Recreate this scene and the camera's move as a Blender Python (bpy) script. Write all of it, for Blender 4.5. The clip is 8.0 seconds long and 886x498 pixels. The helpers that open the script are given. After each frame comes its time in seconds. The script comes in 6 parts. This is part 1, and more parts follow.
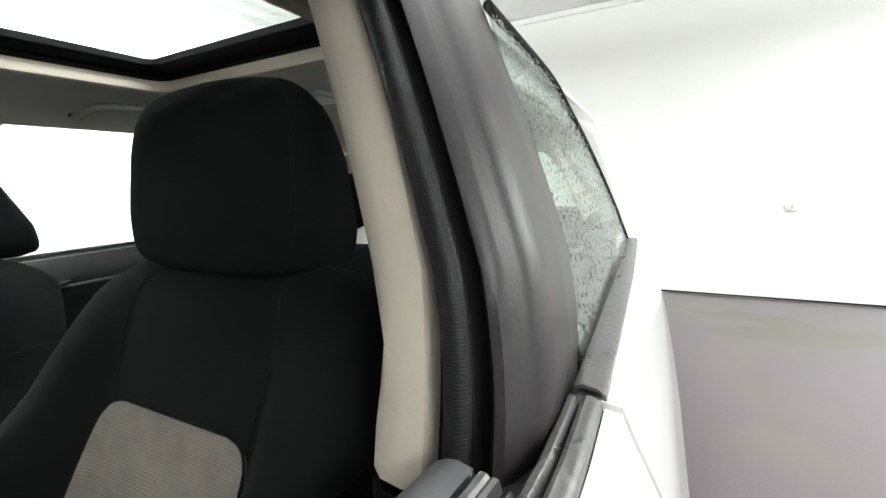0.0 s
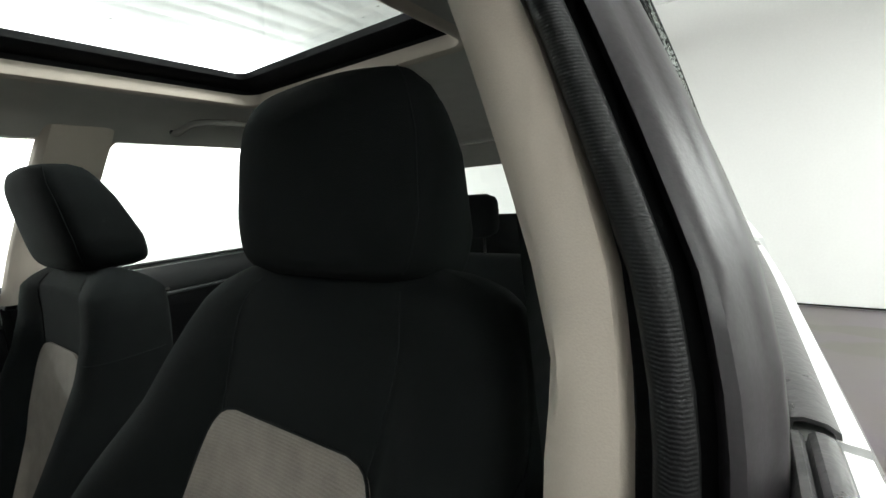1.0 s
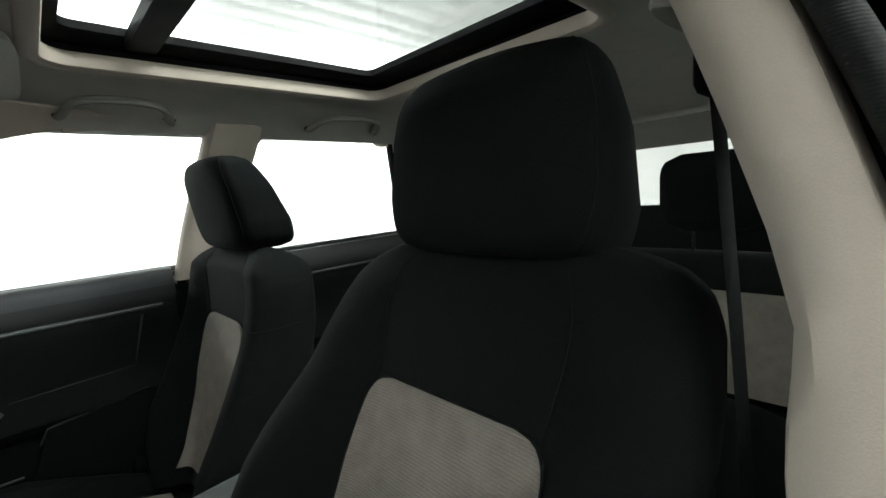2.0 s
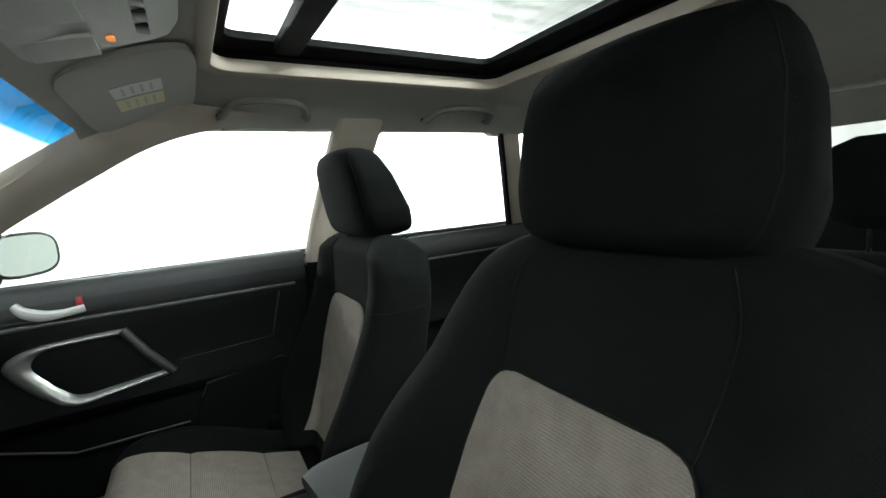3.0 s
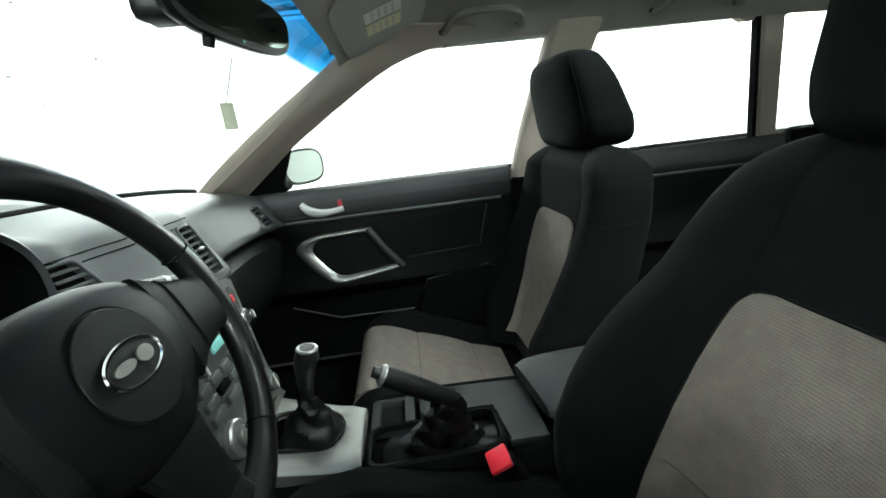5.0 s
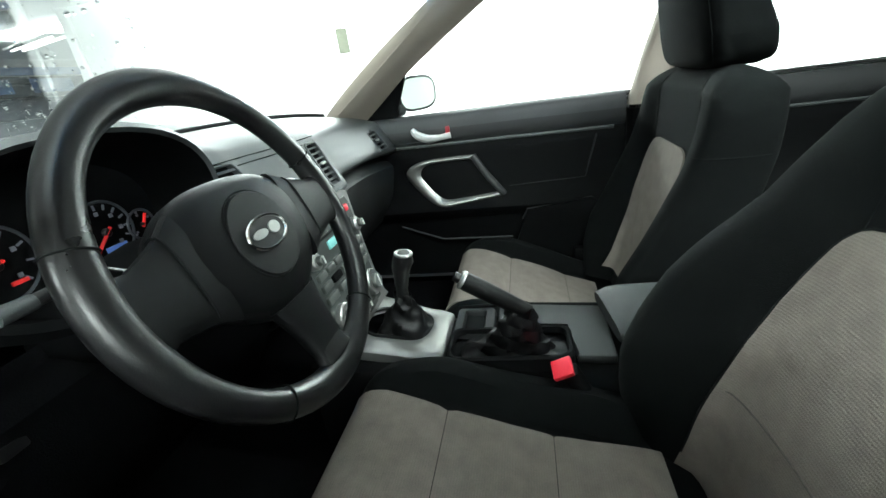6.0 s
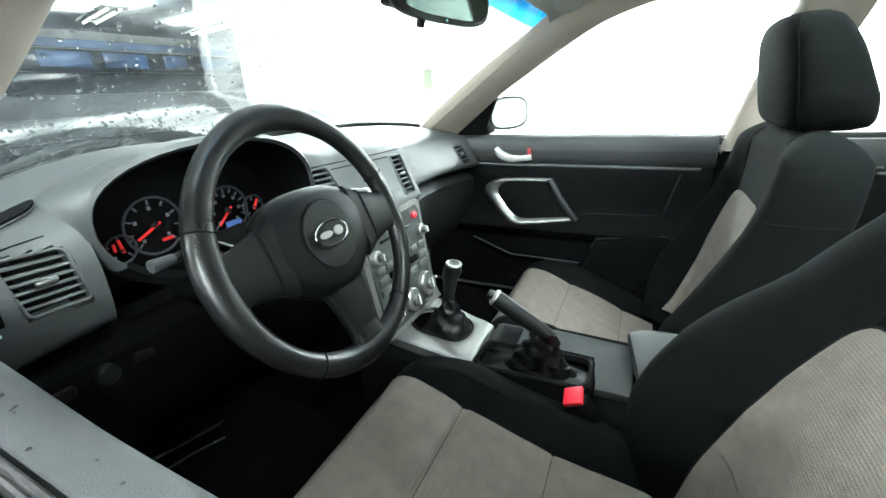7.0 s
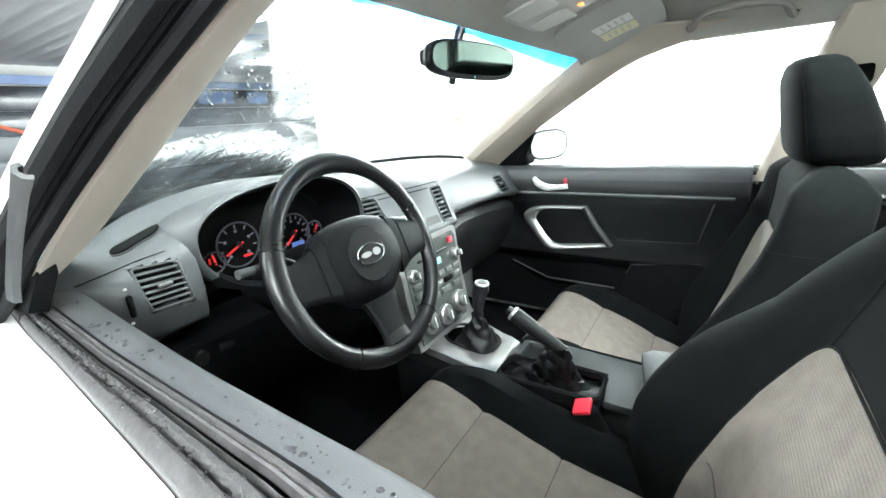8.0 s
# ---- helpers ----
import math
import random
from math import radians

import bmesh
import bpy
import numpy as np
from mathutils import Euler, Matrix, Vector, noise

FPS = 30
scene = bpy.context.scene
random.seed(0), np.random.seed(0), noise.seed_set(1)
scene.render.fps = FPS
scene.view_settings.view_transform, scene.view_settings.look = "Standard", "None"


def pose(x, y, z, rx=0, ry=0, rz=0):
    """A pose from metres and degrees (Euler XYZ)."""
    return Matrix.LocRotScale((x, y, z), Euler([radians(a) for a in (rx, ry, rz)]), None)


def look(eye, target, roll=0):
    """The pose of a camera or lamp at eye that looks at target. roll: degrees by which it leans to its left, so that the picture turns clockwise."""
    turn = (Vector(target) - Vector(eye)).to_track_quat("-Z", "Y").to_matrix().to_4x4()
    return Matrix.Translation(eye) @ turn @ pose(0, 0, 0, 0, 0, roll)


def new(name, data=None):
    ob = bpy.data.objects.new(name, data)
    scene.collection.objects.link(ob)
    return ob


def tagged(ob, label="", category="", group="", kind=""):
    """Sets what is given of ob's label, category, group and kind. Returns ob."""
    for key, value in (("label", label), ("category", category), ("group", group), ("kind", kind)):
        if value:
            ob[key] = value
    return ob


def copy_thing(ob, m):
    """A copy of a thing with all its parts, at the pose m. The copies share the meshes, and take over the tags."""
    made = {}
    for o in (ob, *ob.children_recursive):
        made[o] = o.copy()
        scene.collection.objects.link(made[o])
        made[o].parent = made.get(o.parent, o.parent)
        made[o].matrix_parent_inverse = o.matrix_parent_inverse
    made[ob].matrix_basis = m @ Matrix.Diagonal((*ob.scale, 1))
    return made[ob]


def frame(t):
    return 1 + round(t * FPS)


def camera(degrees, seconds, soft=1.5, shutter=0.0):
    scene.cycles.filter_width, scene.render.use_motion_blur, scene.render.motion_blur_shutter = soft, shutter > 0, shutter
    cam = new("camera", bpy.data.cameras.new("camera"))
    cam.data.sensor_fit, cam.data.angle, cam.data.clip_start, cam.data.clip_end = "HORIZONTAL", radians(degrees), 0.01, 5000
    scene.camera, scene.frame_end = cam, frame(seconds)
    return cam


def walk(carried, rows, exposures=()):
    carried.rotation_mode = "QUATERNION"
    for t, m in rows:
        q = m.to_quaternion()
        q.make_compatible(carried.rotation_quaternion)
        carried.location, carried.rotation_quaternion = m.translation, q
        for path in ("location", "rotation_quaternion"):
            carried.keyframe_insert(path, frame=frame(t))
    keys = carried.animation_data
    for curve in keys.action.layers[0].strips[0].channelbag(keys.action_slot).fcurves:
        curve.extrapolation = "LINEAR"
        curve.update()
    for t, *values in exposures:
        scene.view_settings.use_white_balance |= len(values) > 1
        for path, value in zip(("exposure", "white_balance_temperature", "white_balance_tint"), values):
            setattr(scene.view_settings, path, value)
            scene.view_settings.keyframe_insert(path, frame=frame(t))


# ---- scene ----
cam = camera(93.0, 8.0)
PATH = [
    (0, (-0.859, 0.15, 1.117), (0.036, -1.608, 0.783), -2.4),
    (0.5, (-0.811, 0.143, 1.11), (0.177, -1.572, 0.82), -3.6),
    (1, (-0.767, 0.145, 1.104), (0.354, -1.488, 0.829), -4.1),
    (1.5, (-0.727, 0.169, 1.097), (0.555, -1.34, 0.82), -4.4),
    (2, (-0.702, 0.201, 1.089), (0.726, -1.175, 0.827), -4.5),
    (3.5, (-0.657, 0.238, 1.092), (1.147, -0.566, 0.778), -4.5),
    (4, (-0.648, 0.263, 1.084), (1.217, -0.349, 0.699), -5.0),
    (4.5, (-0.649, 0.281, 1.079), (1.255, -0.118, 0.614), -5.9),
    (5, (-0.664, 0.285, 1.072), (1.256, 0.136, 0.533), -6.7),
    (6.3, (-0.742, 0.212, 1.054), (1.031, 0.768, 0.314), -6.6),
    (6.5, (-0.754, 0.193, 1.068), (1.005, 0.836, 0.368), -4.9),
    (7, (-0.776, 0.141, 1.104), (0.912, 0.944, 0.394), -2.8),
    (7.5, (-0.806, 0.09, 1.121), (0.832, 1.014, 0.44), -2.8),
    (8, (-0.85, 0.037, 1.138), (0.747, 1.084, 0.545), -4.0),
]
EXPOSURES = [(0.0, -0.70, 6500, 10), (0.5, -0.88, 6500, 10), (1.0, -1.1, 6480, 9), (1.5, -1.2, 6460, 8), (2.0, -1.05, 6450, 8), (4.0, -0.72, 6280, 4), (5.0, -0.75, 6250, 3), (6.5, 0.15, 6080, 3), (7.2, 0.42, 6060, 4), (8.0, 0.77, 6150, 9)]
walk(cam, [(t, look(eye, target, roll)) for t, eye, target, roll in PATH], exposures=EXPOSURES)

# ---- world and lights ----
world = bpy.data.worlds.new("world")
scene.world = world
world.use_nodes = True
world.node_tree.nodes["Background"].inputs[0].default_value = (0.9, 0.95, 1.0, 1)
world.node_tree.nodes["Background"].inputs[1].default_value = 0.3

LAMP_POWER = 250.0
# the last spot, above the sunroof, is an added unseen fill for the cabin
LAMP_SPOTS = [(-3.6, -2.4, 0.8), (4.2, -3.2, 1.0), (3.4, 1.4, 1.0), (-3.0, 1.7, 0.58), (4.35, -0.7, 1.0), (4.4, 3.7, 1.0), (-0.45, -0.75, 0.34)]
FAR_SPOTS = [(3.78, 8.0), (5.8, 8.1)]
HANG = 0.42
for lx, ly, k, lz in [(*p, 2.6 - HANG) for p in LAMP_SPOTS] + [(*p, 0.38, 2.43) for p in FAR_SPOTS]:
    data = bpy.data.lights.new("tube_light", "AREA")
    data.shape, data.size, data.size_y, data.energy, data.color = "RECTANGLE", 0.3, 1.5, LAMP_POWER * k, (0.95, 1.0, 0.97)
    lamp = new("tube_light", data)
    lamp.matrix_world = pose(lx, ly, lz - 0.05)
    # added light above each housing, aimed up to brighten ceiling and walls
    data = bpy.data.lights.new("added_uplight", "AREA")
    data.shape, data.size, data.size_y, data.energy, data.color = "RECTANGLE", 0.3, 1.5, LAMP_POWER * 2.3 * k, (0.95, 1.0, 0.97)
    lamp = new("added_uplight", data)
    lamp.matrix_world = pose(lx, ly, lz + 0.025, 180)


# ---- materials ----
def mat(name, col, rough=0.5, metal=0.0, var=0.15, scale=12.0, bump=0.05, bscale=400.0, coat=0.0, spec=0.5, sheen=0.0):
    m = bpy.data.materials.new(name)
    m.use_nodes = True
    nt = m.node_tree
    b = nt.nodes["Principled BSDF"]
    b.inputs["Roughness"].default_value = rough
    b.inputs["Metallic"].default_value = metal
    b.inputs["Specular IOR Level"].default_value = spec
    b.inputs["Coat Weight"].default_value = coat
    b.inputs["Coat Roughness"].default_value = 0.05
    b.inputs["Sheen Weight"].default_value = sheen
    tc = nt.nodes.new("ShaderNodeTexCoord")
    n1 = nt.nodes.new("ShaderNodeTexNoise")
    n1.inputs["Scale"].default_value = scale
    n1.inputs["Detail"].default_value = 6
    n2 = nt.nodes.new("ShaderNodeTexNoise")
    n2.inputs["Scale"].default_value = bscale
    n2.inputs["Detail"].default_value = 3
    nt.links.new(tc.outputs["Object"], n1.inputs["Vector"])
    nt.links.new(tc.outputs["Object"], n2.inputs["Vector"])
    mixed = nt.nodes.new("ShaderNodeMath")
    mixed.operation = "MULTIPLY_ADD"
    mixed.inputs[1].default_value = 0.5
    nt.links.new(n2.outputs["Fac"], mixed.inputs[0])
    half = nt.nodes.new("ShaderNodeMath")
    half.operation = "MULTIPLY"
    half.inputs[1].default_value = 0.5
    nt.links.new(n1.outputs["Fac"], half.inputs[0])
    nt.links.new(half.outputs[0], mixed.inputs[2])
    ramp = nt.nodes.new("ShaderNodeValToRGB")
    lo, hi = [c * (1 - var) for c in col], [min(1, c * (1 + var)) for c in col]
    ramp.color_ramp.elements[0].position, ramp.color_ramp.elements[1].position = 0.3, 0.7
    ramp.color_ramp.elements[0].color, ramp.color_ramp.elements[1].color = (*lo, 1), (*hi, 1)
    nt.links.new(mixed.outputs[0], ramp.inputs[0])
    nt.links.new(ramp.outputs[0], b.inputs["Base Color"])
    rr = nt.nodes.new("ShaderNodeMapRange")
    rr.inputs["To Min"].default_value, rr.inputs["To Max"].default_value = max(0, rough - 0.08), min(1, rough + 0.08)
    nt.links.new(n1.outputs["Fac"], rr.inputs["Value"])
    nt.links.new(rr.outputs[0], b.inputs["Roughness"])
    bp = nt.nodes.new("ShaderNodeBump")
    bp.inputs["Strength"].default_value = bump
    bp.inputs["Distance"].default_value = 0.001
    nt.links.new(n2.outputs["Fac"], bp.inputs["Height"])
    nt.links.new(bp.outputs[0], b.inputs["Normal"])
    return m


def ribbed(m, axis, period, depth, strength=0.4):
    """Adds fine parallel ribs to a material of mat(), in its relief and a little in its colour."""
    nt = m.node_tree
    b = nt.nodes["Principled BSDF"]
    tc = nt.nodes.new("ShaderNodeTexCoord")
    w = nt.nodes.new("ShaderNodeTexWave")
    w.bands_direction = axis
    w.inputs["Scale"].default_value = 0.314 / period
    w.inputs["Distortion"].default_value = 0.3
    nt.links.new(tc.outputs["Object"], w.inputs["Vector"])
    old = b.inputs["Base Color"].links[0].from_socket
    mx = nt.nodes.new("ShaderNodeMix")
    mx.data_type, mx.blend_type = "RGBA", "MULTIPLY"
    mx.inputs["Factor"].default_value = strength
    nt.links.new(old, mx.inputs["A"])
    nt.links.new(w.outputs["Color"], mx.inputs["B"])
    nt.links.new(mx.outputs["Result"], b.inputs["Base Color"])
    bp = nt.nodes.new("ShaderNodeBump")
    bp.inputs["Strength"].default_value = 0.6
    bp.inputs["Distance"].default_value = depth
    nt.links.new(w.outputs["Fac"], bp.inputs["Height"])
    nt.links.new(b.inputs["Normal"].links[0].from_socket, bp.inputs["Normal"])
    nt.links.new(bp.outputs[0], b.inputs["Normal"])
    return m


def glass(name, tint, gloss=0.04, rough=0.0):
    m = bpy.data.materials.new(name)
    m.use_nodes = True
    nt = m.node_tree
    nt.nodes.clear()
    out = nt.nodes.new("ShaderNodeOutputMaterial")
    tr = nt.nodes.new("ShaderNodeBsdfTransparent")
    tr.inputs[0].default_value = (*tint, 1)
    gl = nt.nodes.new("ShaderNodeBsdfGlossy")
    gl.inputs["Roughness"].default_value = rough
    lw = nt.nodes.new("ShaderNodeLayerWeight")
    lw.inputs[0].default_value = 0.5
    pw = nt.nodes.new("ShaderNodeMath")
    pw.operation, pw.inputs[1].default_value = "POWER", 5.0
    nt.links.new(lw.outputs["Facing"], pw.inputs[0])
    fr = nt.nodes.new("ShaderNodeMath")
    fr.operation, fr.inputs[1].default_value, fr.inputs[2].default_value = "MULTIPLY_ADD", 0.8, gloss
    nt.links.new(pw.outputs[0], fr.inputs[0])
    mx = nt.nodes.new("ShaderNodeMixShader")
    nt.links.new(fr.outputs[0], mx.inputs[0])
    nt.links.new(tr.outputs[0], mx.inputs[1])
    nt.links.new(gl.outputs[0], mx.inputs[2])
    nt.links.new(mx.outputs[0], out.inputs[0])
    return m


def glow(name, col, strength):
    m = bpy.data.materials.new(name)
    m.use_nodes = True
    b = m.node_tree.nodes["Principled BSDF"]
    b.inputs["Base Color"].default_value = (*col, 1)
    b.inputs["Emission Color"].default_value = (*col, 1)
    b.inputs["Emission Strength"].default_value = strength
    return m


FABRIC = mat("dark seat fabric", (0.0038, 0.0044, 0.0044), 0.9, var=0.35, scale=25, bump=0.5, bscale=900, spec=0.05, sheen=0.010)
INSERT = ribbed(mat("grey beige ribbed seat fabric", (0.182, 0.160, 0.139), 0.92, var=0.24, scale=34, bump=0.5, bscale=800, spec=0.2), "Z", 0.0034, 0.0003, 0.10)
INSERT_FLAT = ribbed(mat("grey beige cushion fabric", (0.182, 0.160, 0.139), 0.92, var=0.24, scale=34, bump=0.5, bscale=800, spec=0.2), "Y", 0.0036, 0.0005, 0.06)
SEAM = mat("seam thread", (0.0075, 0.0085, 0.0085), 0.9, spec=0.05)
DASH = mat("dark grey grained dashboard plastic", (0.052, 0.0565, 0.0585), 0.46, var=0.12, scale=8, bump=0.35, bscale=1100)
PLASTIC = mat("black grained plastic", (0.0036, 0.0038, 0.004), 0.65, spec=0.05, var=0.2, scale=10, bump=0.3, bscale=1000)
DOORTOP = mat("grey vinyl door top", (0.042, 0.044, 0.047), 0.58, var=0.15, scale=10, bump=0.35, bscale=900)
UPPER = mat("dark grey door trim", (0.022, 0.023, 0.024), 0.5, var=0.15, scale=10, bump=0.3, bscale=1000)
# darker than DASH: shade on the lower, down-facing parts is in the colour
SHADEPLASTIC = mat("grained lower dash plastic with shade in its colour", (0.0095, 0.010, 0.0104), 0.55, spec=0.2, var=0.15, scale=10, bump=0.3, bscale=1000)
SMOOTH = mat("smooth black plastic", (0.008, 0.008, 0.0085), 0.34, spec=0.28, var=0.2, scale=15, bump=0.05)
GLOSSY = mat("wet satin black pillar film", (0.0165, 0.0142, 0.0160), 0.40, spec=0.26, var=0.45, scale=14, bump=0.15, bscale=220)
RUBBER = mat("black rubber", (0.0055, 0.0055, 0.006), 0.65, spec=0.08, var=0.3, scale=30, bump=0.3, bscale=500)
RIBRUBBER = ribbed(mat("ribbed rubber seal", (0.006, 0.006, 0.0064), 0.5, var=0.3, scale=30, bump=0.2, spec=0.16), "Z", 0.0024, 0.0002, 0.15)
LEATHER = mat("black leather", (0.0042, 0.0043, 0.0046), 0.42, spec=0.18, var=0.25, scale=30, bump=0.4, bscale=420)
WETSEAL = mat("wet grey rubber", (0.042, 0.04, 0.041), 0.3, var=0.45, scale=22, bump=0.5, bscale=160)
FUZZ = mat("wet grey flocked wiper", (0.065, 0.063, 0.062), 0.45, var=0.5, scale=60, bump=0.8, bscale=300)
GRIPVINYL = mat("grey beige handle vinyl", (0.27, 0.26, 0.24), 0.8, var=0.08, scale=15, bump=0.3, bscale=800, spec=0.2)
PALEMETAL = mat("pale satin metal", (0.75, 0.75, 0.74), 0.4, 0.3, var=0.05)
DIALRING = mat("dim dial ring", (0.09, 0.095, 0.11), 0.4, 0.5, var=0.1)
HANDLE_METAL = mat("satin chrome", (0.85, 0.85, 0.84), 0.3, 0.25, var=0.04)
DARKRED = mat("dull red marker", (0.35, 0.02, 0.03), 0.5)
PRINT = mat("faint grey print", (0.60, 0.60, 0.52), 0.7)
ARMPAD = mat("grey grained console vinyl", (0.0165, 0.0178, 0.0185), 0.5, spec=0.3, var=0.15, scale=12, bump=0.25, bscale=1400)
LEATHER_WORN = mat("worn wheel leather", (0.007, 0.007, 0.0075), 0.30, spec=0.36, var=0.35, scale=16, bump=0.12, bscale=500)
CARPET = mat("black carpet", (0.004, 0.004, 0.0045), 1.0, var=0.4, scale=60, bump=0.8, bscale=600, spec=0.02)
BEIGE = mat("beige pillar trim", (0.50, 0.44, 0.375), 0.7, var=0.06, scale=6, bump=0.25, bscale=700, spec=0.3)
HEADLINER = mat("grey beige woven headliner", (0.47, 0.455, 0.42), 0.95, var=0.08, scale=15, bump=0.4, bscale=900, spec=0.15)
VISOR = mat("pale grey vinyl visor", (0.46, 0.455, 0.425), 0.7, var=0.06, scale=10, bump=0.3, bscale=900, spec=0.3)
SILVER = mat("brushed silver trim", (0.42, 0.42, 0.41), 0.36, 0.8, var=0.08, scale=30, bump=0.05, bscale=900)
BUTTON = mat("satin grey button", (0.13, 0.138, 0.13), 0.4, 0.4, var=0.08)
CHROME = mat("chrome", (0.8, 0.8, 0.8), 0.12, 1.0, var=0.04)
PAINT = mat("white car paint", (0.78, 0.78, 0.77), 0.35, var=0.03, scale=4, bump=0.02, coat=0.8)
RED = mat("red buckle plastic", (0.7, 0.02, 0.04), 0.4, var=0.08)
WHITEPL = mat("off-white plastic", (0.6, 0.6, 0.57), 0.5, var=0.05)
LABEL = mat("warning label paper", (0.78, 0.75, 0.5), 0.7, var=0.06)
LABELW = mat("white label paper", (0.8, 0.8, 0.77), 0.7, var=0.05)
STRAP = ribbed(mat("seat belt webbing", (0.008, 0.008, 0.0085), 0.8, var=0.2, spec=0.15, bump=0.3), "X", 0.002, 0.0005, 0.3)
WALLPAINT = mat("white wall paint", (0.82, 0.82, 0.80), 0.75, var=0.03, scale=1.5, bump=0.2, bscale=60)
CEILPAINT = mat("pale grey ceiling sheet", (0.80, 0.80, 0.79), 0.6, var=0.04, scale=2, bump=0.1, bscale=40)
DARKDOOR = mat("dark blue grey door panel", (0.03, 0.036, 0.045), 0.2, var=0.6, scale=1.6, bump=0.2, bscale=30)
BLUEBAND = mat("pale blue rail", (0.28, 0.38, 0.62), 0.5, var=0.15, scale=3)
ORANGE = mat("orange strap", (0.6, 0.12, 0.06), 0.6)
MIRROR = mat("mirror glass", (0.42, 0.45, 0.43), 0.02, 1.0, var=0.01, bump=0.0)
MIRROR_DIM = mat("dark tinted mirror glass", (0.10, 0.128, 0.116), 0.03, 1.0, var=0.01, bump=0.0)
WATER = mat("rain water", (1.0, 1.0, 1.0), 0.0, var=0.0, bump=0.0)
for socket, value in (("Transmission Weight", 1.0), ("IOR", 1.33)):
    WATER.node_tree.nodes["Principled BSDF"].inputs[socket].default_value = value
# clear water given a dark base, in place of the shade within beads
DARKBEAD = mat("water beads with shade in their colour", (0.10, 0.10, 0.11), 0.03, var=0.0, bump=0.0)
for socket, value in (("Transmission Weight", 0.65), ("IOR", 1.33)):
    DARKBEAD.node_tree.nodes["Principled BSDF"].inputs[socket].default_value = value
PAD = mat("fine grained black wheel pad", (0.0040, 0.0042, 0.0045), 0.44, spec=0.13, var=0.15, scale=12, bump=0.25, bscale=1400)
CREASE = mat("pale seam", (0.10, 0.092, 0.08), 0.9, spec=0.2)
CLEAR = glass("clear window glass", (0.93, 0.96, 0.95))
TINTED = glass("green tinted window glass", (0.80, 0.87, 0.84))
SCREEN = glass("windscreen glass", (0.90, 0.94, 0.93))


def water_film(m, share, rough, ior):
    """Lays an uneven film of rain water over a glass of glass(), which smears what is seen through it."""
    nt = m.node_tree
    tr = nt.nodes["Transparent BSDF"]
    tc = nt.nodes.new("ShaderNodeTexCoord")
    n1 = nt.nodes.new("ShaderNodeTexNoise")
    n1.inputs["Scale"].default_value, n1.inputs["Detail"].default_value = 14.0, 3.0
    n2 = nt.nodes.new("ShaderNodeTexNoise")
    n2.inputs["Scale"].default_value, n2.inputs["Detail"].default_value = 30.0, 2.0
    for n in (n1, n2):
        nt.links.new(tc.outputs["Object"], n.inputs["Vector"])
    bp = nt.nodes.new("ShaderNodeBump")
    bp.inputs["Strength"].default_value, bp.inputs["Distance"].default_value = 1.0, 0.00025
    nt.links.new(n2.outputs["Fac"], bp.inputs["Height"])
    rf = nt.nodes.new("ShaderNodeBsdfRefraction")
    rf.inputs["Color"].default_value = tr.inputs[0].default_value
    rf.inputs["Roughness"].default_value, rf.inputs["IOR"].default_value = rough, ior
    nt.links.new(bp.outputs[0], rf.inputs["Normal"])
    mr = nt.nodes.new("ShaderNodeMapRange")
    mr.inputs["From Min"].default_value, mr.inputs["From Max"].default_value = 0.35, 0.6
    mr.inputs["To Min"].default_value, mr.inputs["To Max"].default_value = share - 0.35, share + 0.1
    nt.links.new(n1.outputs["Fac"], mr.inputs["Value"])
    mx = nt.nodes.new("ShaderNodeMixShader")
    last = nt.nodes["Mix Shader"]
    nt.links.new(mr.outputs[0], mx.inputs[0])
    nt.links.new(tr.outputs[0], mx.inputs[1])
    nt.links.new(rf.outputs[0], mx.inputs[2])
    nt.links.new(mx.outputs[0], last.inputs[1])
    return m


water_film(SCREEN, 0.66, 0.075, 1.05)
BLUETINT = glass("blue shade band glass", (0.012, 0.13, 0.33))
nt = BLUETINT.node_tree
uv = nt.nodes.new("ShaderNodeUVMap")
uv.uv_map = "fade"
sep = nt.nodes.new("ShaderNodeSeparateXYZ")
tint = nt.nodes.new("ShaderNodeValToRGB")
tint.color_ramp.elements[0].position, tint.color_ramp.elements[0].color = 0.0, (0.9, 0.94, 0.93, 1)
tint.color_ramp.elements[1].position, tint.color_ramp.elements[1].color = 0.28, (0.006, 0.062, 0.155, 1)
mid = tint.color_ramp.elements.new(0.06)
mid.color = (0.03, 0.22, 0.50, 1)
nt.links.new(uv.outputs[0], sep.inputs[0])
nt.links.new(sep.outputs[1], tint.inputs[0])
nt.links.new(tint.outputs[0], nt.nodes["Transparent BSDF"].inputs[0])
DIAL_RED = glow("lit red dial", (0.7, 0.02, 0.02), 0.22)
DIAL_WHITE = glow("pale dial marks", (0.17, 0.17, 0.20), 0.03)
LCD_BLUE = glow("blue display", (0.10, 0.18, 0.5), 0.25)
LCD_TEAL = glow("teal display", (0.22, 0.55, 0.52), 0.3)
AMBER = glow("amber switch light", (1.0, 0.35, 0.08), 1.2)
TUBE = glow("fluorescent tube", (1.0, 0.99, 0.95), 9.0)


